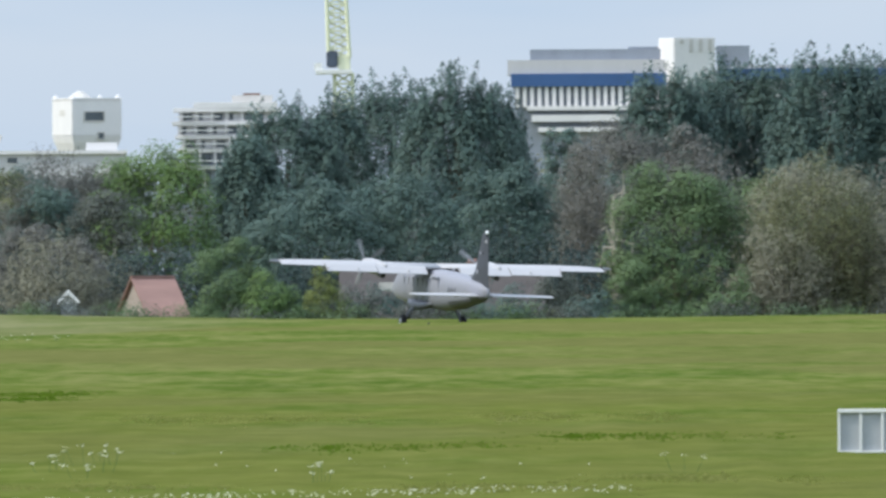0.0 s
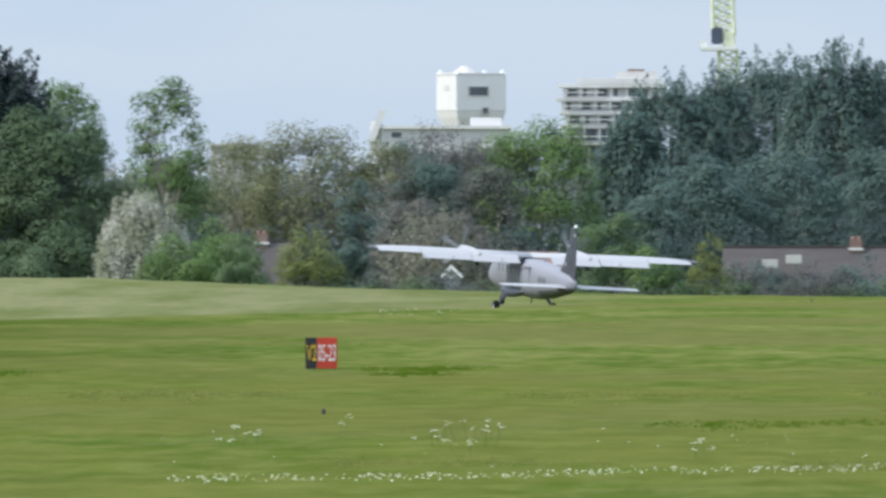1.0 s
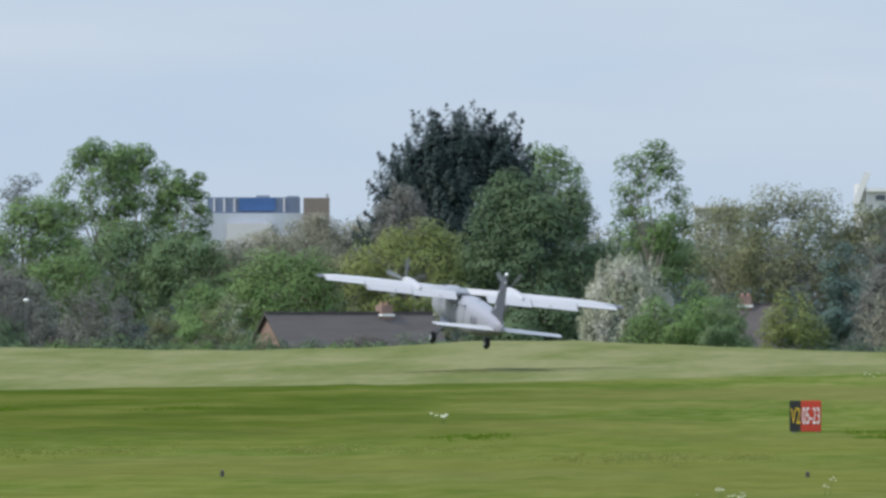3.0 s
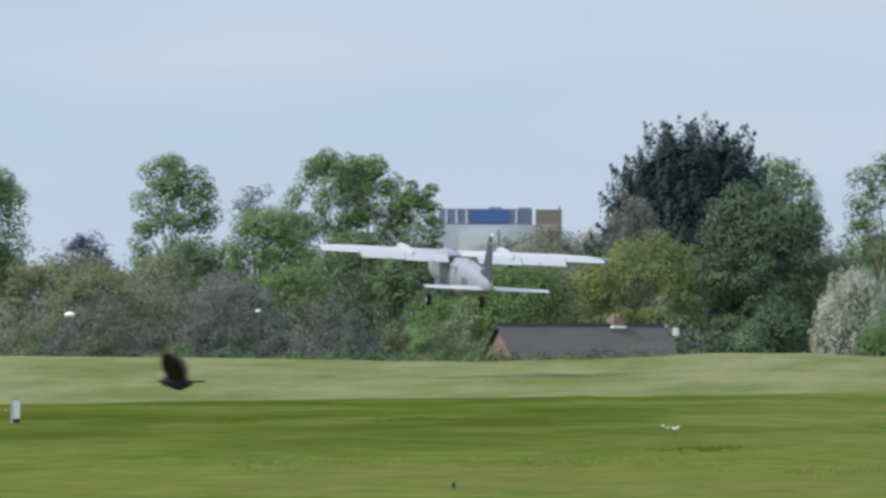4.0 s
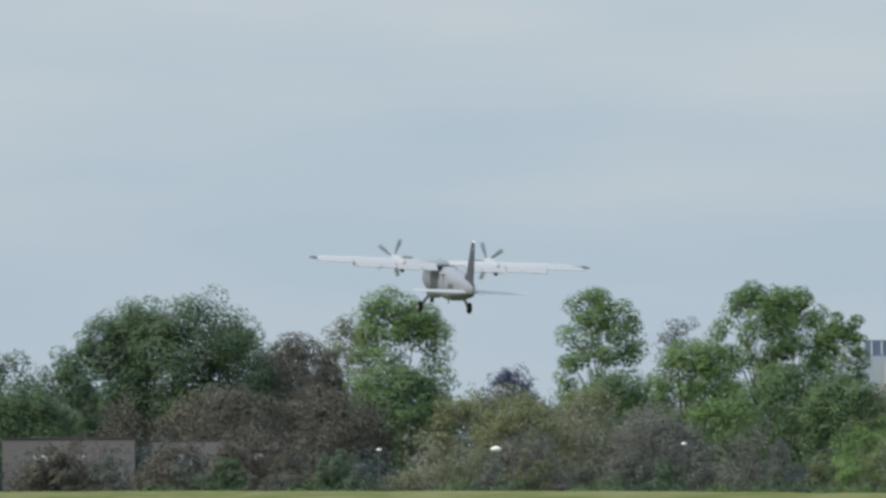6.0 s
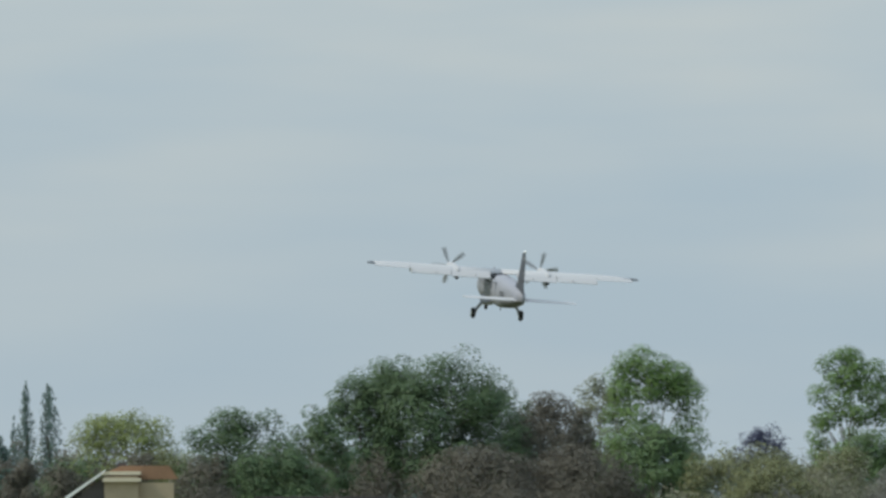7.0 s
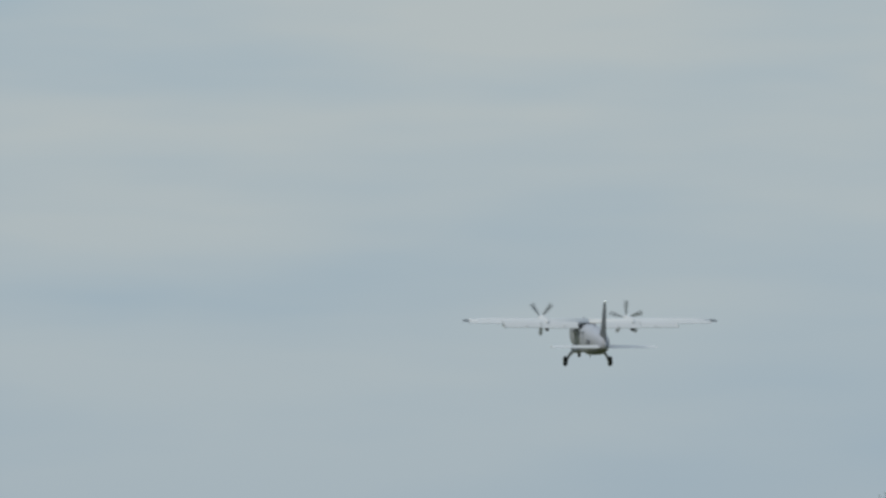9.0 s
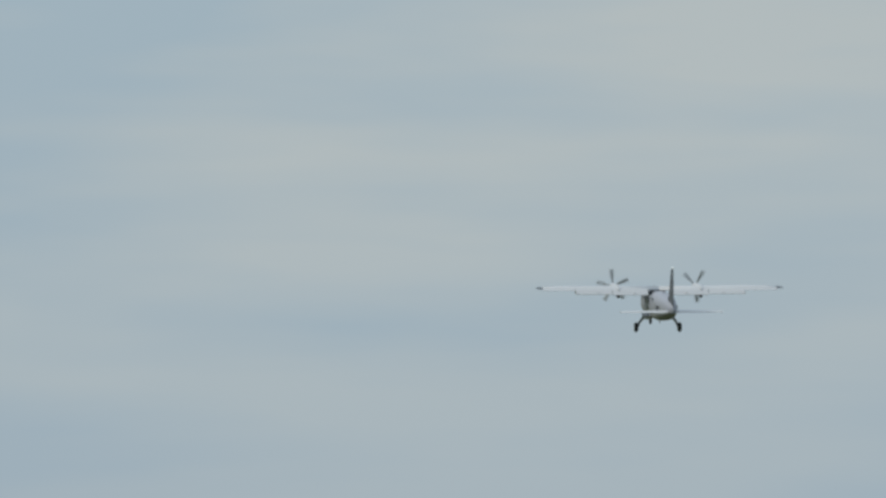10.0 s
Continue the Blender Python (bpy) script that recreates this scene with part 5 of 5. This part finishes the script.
def tussocks(tone, seed, patches, tall):
    """Longer grass in loose patches over the mown field, each a bearing, a drop, a width and a depth in metres."""
    rng = np.random.default_rng(seed)
    P, Hs = [], []
    for u, v, wide, deep in patches:
        d0 = EYE[2] * FL / (v - LEVEL)
        m = int(110 * wide)
        x = metres(u, d0) + rng.normal(0, wide, m)
        y = d0 + rng.normal(0, deep, m)
        for _ in range(4):
            P.append(np.stack([x + rng.normal(0, 0.08, m), y + rng.normal(0, 0.1, m)], 1))
            Hs.append(tall * rng.uniform(0.35, 1.0, m) * np.exp(-((x - x.mean()) / (wide * 1.6)) ** 2))
    P = np.concatenate(P)
    h = np.concatenate(Hs)
    n = len(P)
    lean = rng.normal(0, 0.35, (n, 2)) * h[:, None]
    w = rng.uniform(0.02, 0.05, n)
    tri = np.zeros((n, 3, 3), dtype=np.float32)
    tri[:, 0, 0], tri[:, 0, 1] = P[:, 0] - w, P[:, 1]
    tri[:, 1, 0], tri[:, 1, 1] = P[:, 0] + w, P[:, 1]
    tri[:, 2, 0], tri[:, 2, 1], tri[:, 2, 2] = P[:, 0] + lean[:, 0], P[:, 1] + lean[:, 1], h
    tri[:, :2, 2] = -0.01
    me = bpy.data.meshes.new("tussocks")
    me.vertices.add(3 * n)
    me.vertices.foreach_set("co", tri.reshape(-1))
    me.loops.add(3 * n)
    me.loops.foreach_set("vertex_index", np.arange(3 * n, dtype=np.int32))
    me.polygons.add(n)
    me.polygons.foreach_set("loop_start", np.arange(0, 3 * n, 3, dtype=np.int32))
    me.materials.append(BLADE[tone])
    me.update(calc_edges=True)
    return tagged(new("tussocks", me), "patches of longer grass over the mown field", "grass", kind="stuff")


build_sign()
panel_back(699, 814, 365, 3, "pale grey ribbed back of a low sign")
panel_back(-3101, -3056, 338, 2, "small pale grey back of a low sign")
marker_board(-2700, 219)
for q in ((-1926, 332), (-890, 334)):
    edge_light(*q)
edge_light(-26, 141, 985)
for k, (u, v, w, n) in enumerate(((-1538, 240, 0.4, 26), (-640, 402, 0.5, 12), (-700, 395, 0.4, 8), (-230, 412, 0.5, 10), (426, 395, 0.4, 10), (-1033, 378, 0.4, 10), (-862, 372, 0.3, 8), (-680, 388, 0.4, 10), (-610, 392, 0.5, 12), (-580, 378, 0.3, 6), (-215, 410, 0.5, 10), (-680, 160, 0.5, 20), (-740, 161, 0.7, 24), (-790, 162, 0.6, 16), (-610, 372, 0.4, 6), (-630, 380, 0.4, 8), (-2850, 202, 0.3, 8), (-2960, 204, 0.4, 12), (-3060, 202, 0.3, 6), (-2735, 205, 0.3, 6), (-1060, 395, 0.4, 10), (-1010, 385, 0.3, 8))):
    parsley(u, v, 500 + k, w * 1.2, max(4, int(n * 0.6)))
daisies()
tussocks("deep", 83, [(-150, 352, 1.0, 4), (40, 350, 0.7, 3), (-770, 254, 1.0, 4), (-745, 262, 0.7, 4), (-700, 253, 0.8, 4), (330, 334, 1.5, 4), (-1480, 262, 0.6, 4), (-2330, 214, 0.8, 5), (-2000, 212, 0.8, 5)], 0.055)
tussocks("sere", 81, [(-420, 300, 2.0, 5), (250, 300, 2.2, 6), (-1150, 300, 1.8, 6), (-1700, 285, 2.0, 6), (-2200, 290, 2.2, 6), (-700, 420, 1.5, 3), (60, 425, 1.2, 3), (420, 410, 1.2, 3)], 0.05)

# ---- aircraft ----
WHITE = worn("aircraft_white", (0.365, 0.365, 0.38), 0.55, 1.2, 0.06)
AGREY = worn("aircraft_grey", (0.235, 0.24, 0.275), 0.55, 1.2, 0.07)
MARK = worn("grey_marking", (0.24, 0.25, 0.28), 0.45, 2.0, 0.15)
CHARCOAL = worn("charcoal_paint", (0.032, 0.035, 0.045), 0.4, 2.0, 0.25)
RUBBER = worn("tyre_rubber", (0.02, 0.02, 0.021), 0.8, 8.0, 0.3)
BLADE_GREY = worn("propeller_grey", (0.24, 0.245, 0.25), 0.45, 2.0, 0.15)
# darker hull grey, with the shade under the tail put into the colour
BELLY = worn("shaded_slate_grey", (0.095, 0.10, 0.115), 0.5, 2.0, 0.2)
DARK_PANE = worn("dark_cabin_glass", (0.012, 0.013, 0.016), 0.3, 2.0, 0.2)
LENS = worn("clear_lamp_lens", (0.85, 0.86, 0.88), 0.15, 2.0, 0.05)


def section(y, w, top, bottom, n=24, power=2.6):
    ring = []
    for k in range(n):
        a = 2 * math.pi * k / n
        c, s = math.cos(a), math.sin(a)
        ring.append((w / 2 * math.copysign(abs(c) ** (2 / power), c), y, (top + bottom) / 2 + (top - bottom) / 2 * math.copysign(abs(s) ** (2 / power), s)))
    return ring


HULL = [(7.2, 0.10, -1.2, -1.3), (6.7, 0.55, -0.95, -1.5), (5.6, 1.05, -0.55, -1.68), (4.4, 1.45, -0.05, -1.78), (3.4, 1.66, 0.08, -1.84), (0.5, 1.7, 0.08, -1.86), (-2.6, 1.68, 0.08, -1.84), (-4.5, 1.5, 0.04, -1.66), (-6.5, 1.1, -0.08, -1.38), (-8.3, 0.62, -0.22, -1.12), (-9.3, 0.2, -0.45, -0.85)]


def hull_at(y):
    ys = [q[0] for q in HULL][::-1]
    return [float(np.interp(y, ys, [q[k] for q in HULL][::-1])) for k in (1, 2, 3)]


def aerofoil(x, le, te, z, th, drop=0.0):
    prof = [(1, 0), (0.93, 0.28), (0.75, 0.46), (0.5, 0.5), (0.22, 0.3), (0, 0.06), (0, -0.04), (0.3, -0.2), (0.6, -0.32), (0.88, -0.28)]
    return [(x, te + (le - te) * a, z + th * b) for a, b in prof]


def propeller(side, plane):
    """A five-bladed propeller whose blades turn about its own axis."""
    hub = bmesh.new()
    for y0, y1, r0, r1 in ((0.0, 0.22, 0.2, 0.17), (0.22, 0.4, 0.17, 0.09), (0.4, 0.48, 0.09, 0.01)):
        bmesh.ops.create_cone(hub, cap_ends=True, segments=18, radius1=r0, radius2=r1, depth=y1 - y0, matrix=pose(0, (y0 + y1) / 2, 0, -90, 0, 0))
    prop = part("propeller", hub, CHARCOAL, plane, "grey five-bladed propeller")
    for k in range(5):
        rings = []
        for r, c, tw, th in ((0.15, 0.11, 60, 0.07), (0.36, 0.19, 48, 0.05), (0.7, 0.24, 34, 0.035), (1.0, 0.22, 25, 0.025), (1.18, 0.12, 20, 0.012)):
            a = radians(tw)
            e = Vector((math.cos(a), math.sin(a), 0))
            f = Vector((-math.sin(a), math.cos(a), 0))
            rings.append([e * (c / 2) + Vector((0, 0, r)), f * (th / 2) + Vector((0, 0, r)), -e * (c / 2) + Vector((0, 0, r)), -f * (th / 2) + Vector((0, 0, r))])
        part("blade", loft(rings), BLADE_GREY, prop, m=pose(0, 0.12, 0, 0, 72 * k, 0))
    return prop


def build_aircraft():
    plane = thing("aeroplane", pose(0, 0, 0), "white and grey twin-propeller aeroplane with a dark fin, taking off", "aeroplane")
    smooth(part("fuselage", loft([section(*q) for q in HULL]), AGREY, plane))
    # wing, flaps, ailerons
    for side in (-1, 1):
        w = part("wing", loft([aerofoil(side * x, le, te, z, th) for x, le, te, z, th in [(0.0, 1.05, -0.95, 0.13, 0.36), (2.85, 1.05, -0.95, 0.16, 0.36), (5.9, 0.98, -0.9, 0.21, 0.3), (7.3, 0.62, -0.86, 0.24, 0.22), (8.1, 0.02, -0.82, 0.258, 0.14)]]), WHITE, plane)
        smooth(w)
        part("wing_tip", loft([aerofoil(side * x, le, te, z, th) for x, le, te, z, th in [(8.102, 0.02, -1.25, 0.25, 0.2), (8.4, -0.28, -1.2, 0.265, 0.16), (8.52, -0.55, -1.0, 0.275, 0.05)]]), CHARCOAL, plane, "dark grey wing tip")
        for a, b, turn in ((0.86, 3.3, 21), (3.34, 5.85, 20)):
            f = part("flap", loft([[(side * x, y, z) for y, z in ((0.0, 0.085), (-0.25, 0.10), (-0.82, 0.015), (-0.82, -0.01), (-0.3, -0.06), (0.0, -0.05))] for x in (a, b)]), WHITE, plane, m=pose(0, -0.93, 0.12 + 0.014 * (a + b) / 2) @ pose(0, 0, 0, turn))
        part("aileron", loft([[(side * x, y, z + 0.01 * (x - 5.9)) for y, z in ((0.0, 0.05), (-0.5, 0.0), (-0.5, -0.02), (0.0, -0.04))] for x in (5.9, 8.08)]), WHITE, plane, m=pose(0, -0.89, 0.21) @ pose(0, 0, 0, 7))
        for x in (1.8, 4.3, 5.8):
            part("flap_fairing", loft([section(y, q, 0.0, -2.2 * q, 8, 2) for y, q in ((0.5, 0.02), (0.1, 0.09), (-0.6, 0.08), (-0.95, 0.02))]), WHITE, plane, m=pose(side * x, -0.75, 0.02 + 0.014 * x))
        nac = part("nacelle", loft([section(y, w, t, b, 18, 2.3) for y, w, t, b in [(2.5, 0.4, 0.3, -0.1), (2.2, 0.56, 0.36, -0.24), (1.4, 0.72, 0.38, -0.34), (0.4, 0.74, 0.36, -0.34), (-0.4, 0.6, 0.30, -0.22), (-1.0, 0.3, 0.26, -0.06), (-1.25, 0.08, 0.16, 0.08)]]), WHITE, plane, m=pose(side * 2.85, 0, 0.05))
        smooth(nac)
        v, f = tube_arrays([[(Vector((side * 2.85, -0.25, -0.24)), 0.13), (Vector((side * 2.85, -0.8, -0.30)), 0.12)]], 12)
        ob = tagged(new("exhaust", mesh_of("exhaust", v, f, CHARCOAL)), "sooty black exhaust pipe")
        ob.parent = plane
    # tail
    part("fin", loft([[(s * t, y, z) for s, y in ((0, le), (0.8, le - 0.25), (1, (le + te) / 2 + 0.2), (0.6, te), (-0.6, te), (-1, (le + te) / 2 + 0.2), (-0.8, le - 0.25))] for z, le, te, t in [(-0.35, -5.9, -8.42, 0.11), (0.0, -6.5, -8.42, 0.12), (0.35, -7.0, -8.42, 0.11), (2.06, -8.0, -8.7, 0.06), (2.2, -8.2, -8.73, 0.02)]]), CHARCOAL, plane, "dark charcoal tail fin")
    part("rudder", loft([[(s * t, y, z) for s, y in ((1, le), (0.2, te), (-0.2, te), (-1, le))] for z, le, te, t in [(-0.55, -8.44, -9.25, 0.07), (0.3, -8.44, -9.2, 0.07), (1.5, -8.63, -9.12, 0.05), (2.03, -8.71, -9.08, 0.03)]]), CHARCOAL, plane, "dark rudder with pale flecks")
    for z, h, y in ((0.2, 0.2, -7.7), (1.15, 0.14, -8.15)):
        for side in (-1, 1):
            part("fin_mark", boxed(((side * 0.118 - 0.006, y - 0.18, z), (side * 0.118 + 0.006, y + 0.18, z + h))), AGREY, plane)
    part("horn_balance", boxed(((-0.05, -8.95, 1.72), (0.05, -8.62, 1.86)), bevel=0.02), WHITE, plane, "white tip of a tail fitting")
    bm = bmesh.new()
    bmesh.ops.create_uvsphere(bm, u_segments=12, v_segments=8, radius=0.095, matrix=Matrix.Translation((0, -8.76, 2.22)) @ Matrix.Diagonal((0.9, 1.2, 0.9, 1)))
    smooth(part("tail_lamp", bm, LENS, plane, "clear white tail lamp"))
    for side in (-1, 1):
        part("tailplane", loft([[(side * x, te + (le - te) * a, -0.82 + th * b) for a, b in ((1, 0), (0.7, 0.5), (0, 0.12), (0, -0.12), (0.7, -0.5))] for x, le, te, th in [(0.1, -7.35, -8.5, 0.2), (3.5, -7.75, -8.45, 0.1)]]), WHITE, plane)
        part("elevator", loft([[(side * x, te + (le - te) * a, -0.82 + th * b) for a, b in ((1, 0.5), (0, 0.1), (0, -0.1), (1, -0.5))] for x, le, te, th in [(0.35, -8.5, -9.05, 0.09), (3.45, -8.45, -8.85, 0.06)]]), WHITE, plane)
    # a skin under the tail that carries its shade as a darker grey
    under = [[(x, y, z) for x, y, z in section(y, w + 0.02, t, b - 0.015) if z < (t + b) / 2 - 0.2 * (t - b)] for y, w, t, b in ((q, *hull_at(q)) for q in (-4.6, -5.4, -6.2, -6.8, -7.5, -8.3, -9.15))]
    part("tail_underside", loft(under), BELLY, plane, "underside of the tail, shade put into its slate grey")
    # undercarriage
    for side in (-1, 1):
        smooth(part("sponson", loft([section(y, w, -1.5, -1.5 - w * 0.6, 14, 2.2) for y, w in ((2.0, 0.12), (1.3, 0.56), (0.2, 0.78), (-1.1, 0.56), (-2.0, 0.1))]), AGREY, plane, m=pose(side * 0.72, 0, 0)))
        v, f = tube_arrays([[(Vector((side * 1.0, 0.05, -1.8)), 0.11), (Vector((side * 1.28, 0.14, -2.15)), 0.085), (Vector((side * 1.39, 0.2, -2.48)), 0.065)]], 8)
        leg = tagged(new("main_leg", mesh_of("main_leg", v, f, AGREY)))
        leg.parent = plane
        bm = bmesh.new()
        bmesh.ops.create_cone(bm, cap_ends=True, segments=24, radius1=0.34, radius2=0.34, depth=0.26, matrix=pose(0, 0, 0, 0, 90, 0))
        bmesh.ops.bevel(bm, geom=[e for e in bm.edges if len(e.link_faces) == 2 and e.calc_face_angle(0) > 1.0], offset=0.07, segments=3, affect="EDGES")
        wheel = smooth(part("main_wheel", bm, RUBBER, plane, "black tyre", m=pose(side * 1.5, 0.2, -2.5)))
        bm = bmesh.new()
        bmesh.ops.create_cone(bm, cap_ends=True, segments=18, radius1=0.16, radius2=0.14, depth=0.28, matrix=pose(0, 0, 0, 0, 90, 0))
        part("rim", bm, WHITE_PAINT, wheel, "pale wheel rim")
    v, f = tube_arrays([[(Vector((0, 4.9, -1.65)), 0.08), (Vector((0, 4.75, -2.45)), 0.06)]], 8)
    ob = new("nose_leg", mesh_of("nose_leg", v, f, AGREY))
    ob.parent = plane
    bm = bmesh.new()
    bmesh.ops.create_cone(bm, cap_ends=True, segments=20, radius1=0.22, radius2=0.22, depth=0.16, matrix=pose(0, 4.72, -2.4, 0, 90, 0))
    part("nose_wheel", bm, RUBBER, plane, "black nose tyre")
    # cabin windows, doors, markings, aerials
    for y in (2.7, 1.9, 1.1, 0.3, -0.5, -1.4):
        for side in (-1, 1):
            w = hull_at(y)[0] / 2
            bm = bmesh.new()
            bmesh.ops.create_cone(bm, cap_ends=True, segments=18, radius1=0.15, radius2=0.15, depth=0.05, matrix=pose(side * (w - 0.012), y, -0.6, 0, 90, 0) @ Matrix.Diagonal((1.5, 1, 1, 1)))
            part("cabin_window", bm, DARK_PANE if y < -1 else MARK, plane)
    for y in (-2.0, -3.35):
        part("door_seam", boxed(((-hull_at(y)[0] / 2 - 0.012, y - 0.012, -1.2), (-hull_at(y)[0] / 2 + 0.03, y + 0.012, -0.3))), MARK, plane)
    part("door_seam", boxed(((-0.86, -3.3, -0.26), (-0.74, -2.0, -0.2))), MARK, plane)
    # charcoal block standing in for the shadow at the wing root's flap gap
    part("wing_root_shade", boxed(((-0.86, -1.55, -0.08), (-0.62, -1.0, 0.12)), bevel=0.03), CHARCOAL, plane)
    for k, y in enumerate((-4.8, -5.2, -5.6)):
        for side in (-1, 1):
            w = hull_at(y)[0] / 2
            part("marking_bar", boxed(((-0.012, -0.15, -0.19), (0.012, 0.15, 0.19))), MARK, plane, m=pose(side * (w - 0.002), y, -0.78, 0, 0, side * 11))
    part("cockpit_glass", loft([section(y, w + 0.02, t + 0.015, t - 0.5, 20, 2.6) for y, w, t in ((4.45, 1.4, -0.06), (4.0, 1.52, 0.0), (3.7, 1.58, 0.03))]), GLASS, plane)
    for y in (2.6, -3.2):
        part("aerial", loft([[(s * 0.015, y + q, z) for s, q in ((1, 0.12), (1, -0.12), (-1, -0.12), (-1, 0.12))] for z in (0.02, 0.24)]), AGREY, plane)
    part("belly_aerial", loft([[(s * 0.015, -1.0 + q, z) for s, q in ((1, 0.1), (1, -0.1), (-1, -0.1), (-1, 0.1))] for z in (-2.15, -1.8)]), CHARCOAL, plane)
    return plane, [propeller(side, plane) for side in (-1, 1)]


PLANE, PROPS = build_aircraft()


# ---- crow ----
def build_crow():
    crow = thing("crow", pose(0, 0, 0), "black crow flapping low over the grass", "bird")
    dark = worn("black_feathers", (0.006, 0.006, 0.007), 0.8, 20.0, 0.4)
    brown = worn("dark_wing_feathers", (0.012, 0.008, 0.007), 0.8, 20.0, 0.4)
    # the bird's nose points along +y
    smooth(part("body", loft([[(1.35 * w * math.cos(a), y, z - 0.012 + 1.4 * h * math.sin(a)) for a in (2 * math.pi * k / 12 for k in range(12))] for y, w, h, z in ((0.185, 0.014, 0.014, 0.024), (0.165, 0.034, 0.034, 0.028), (0.13, 0.036, 0.038, 0.024), (0.095, 0.034, 0.036, 0.016), (0.05, 0.048, 0.052, 0.006), (-0.03, 0.055, 0.058, 0.0), (-0.12, 0.035, 0.035, 0.0), (-0.17, 0.02, 0.016, 0.0))]), dark, crow))
    part("beak", loft([[(r * math.cos(a), y, 0.018 + r * math.sin(a)) for a in (2 * math.pi * k / 8 for k in range(8))] for y, r in ((0.18, 0.014), (0.215, 0.01), (0.24, 0.002))]), dark, crow)
    part("tail", loft([[(x, y, z) for x, z in ((w, 0.012), (w, -0.012), (-w, -0.012), (-w, 0.012))] for y, w in ((-0.13, 0.025), (-0.22, 0.04), (-0.31, 0.05))]), dark, crow)
    wings = []
    for side in (-1, 1):
        rings = [[(side * x, le, 0.006), (side * x, (le + te) / 2, 0.014), (side * x, te, 0.0), (side * x, (le + te) / 2, -0.006)] for x, le, te in ((0.0, 0.08, -0.12), (0.10, 0.11, -0.13), (0.20, 0.13, -0.12), (0.30, 0.13, -0.08), (0.38, 0.11, -0.02), (0.43, 0.07, 0.03))]
        wings.append(part("feathered_wing", loft(rings), brown, crow))
    return crow, wings


CROW, CROW_WINGS = build_crow()

# ---- moves ----
FLIGHT = [
    # seconds, place, nose up, right wing down, turn to the left
    (0, -0.35, 1018.18, 2.51, 2.9, 1.7, 15.7),
    (0.5, -7.42, 1037.38, 2.32, 3.8, 1.2, 15.5),
    (1, -14.88, 1056.79, 1.90, 4.1, 2.6, 15.4),
    (1.5, -22.49, 1076.42, 1.74, 5.5, 4.6, 15.2),
    (2, -30.13, 1096.27, 1.80, 6.4, 6.9, 15.1),
    (2.2, -33.22, 1104.27, 2.01, 6.6, 7.0, 15.0),
    (3.5, -52.92, 1157.12, 4.41, 7.4, 4.3, 14.6),
    (4, -60.43, 1177.84, 6.00, 6.8, 2.4, 14.4),
    (4.5, -67.82, 1198.78, 7.67, 6.2, 1.0, 14.3),
    (5.2, -78.42, 1228.46, 10.34, 5.6, 1.1, 14.0),
    (6.3, -95.52, 1275.96, 14.75, 5.8, 3.6, 13.7),
    (6.5, -98.53, 1284.71, 15.43, 5.9, 4.3, 13.6),
    (7, -106.45, 1306.73, 17.21, 6.0, 3.9, 13.5),
    (7.5, -113.77, 1328.98, 18.93, 6.0, 2.9, 13.3),
    (8, -121.20, 1351.44, 20.95, 6.2, 1.5, 13.1),
    (8.5, -128.90, 1374.12, 23.01, 6.0, -0.7, 13.0),
    (9, -136.24, 1397.02, 24.81, 5.8, -0.1, 12.8),
    (9.5, -144.08, 1420.13, 26.51, 5.6, -0.3, 12.7),
    (10, -152.32, 1443.46, 29.75, 5.3, -0.4, 12.5),
]


def motions():
    walk(PLANE, [(t, pose(x, y, z, 0, 0, h) @ pose(0, 0, 0, p) @ pose(0, 0, 0, 0, b)) for t, x, y, z, p, b, h in FLIGHT])
    for side, prop in zip((-1, 1), PROPS):
        walk(prop, [(k / FPS, pose(side * 2.85, 2.45, 0.18, 0, 85 * k + 17 * side, 0)) for k in range(10 * FPS + 1)])
    # the crow crosses from the right to the left, 238 m off
    path = []
    for t, u, v in ((0, 8980, 5), (3.0, 425, -14), (3.5, -1002, -2), (3.6, -1275, 46), (3.7, -1552, 84), (3.8, -1833, 116), (3.9, -2127, 130), (4.0, -2415, 147), (4.5, -3840, 150), (10, -19500, 60)):
        path.append((t, Matrix.Translation(spot(u, v, 238)) @ pose(0, 0, 0, -2, 0, 86)))
    walk(CROW, path)
    for side, wing in zip((-1, 1), CROW_WINGS):
        walk(wing, [(k / 10, pose(side * 0.03, 0.02, 0.02, 0, -side * (46 if k % 2 == 0 else -14), 0)) for k in range(101)])


motions()
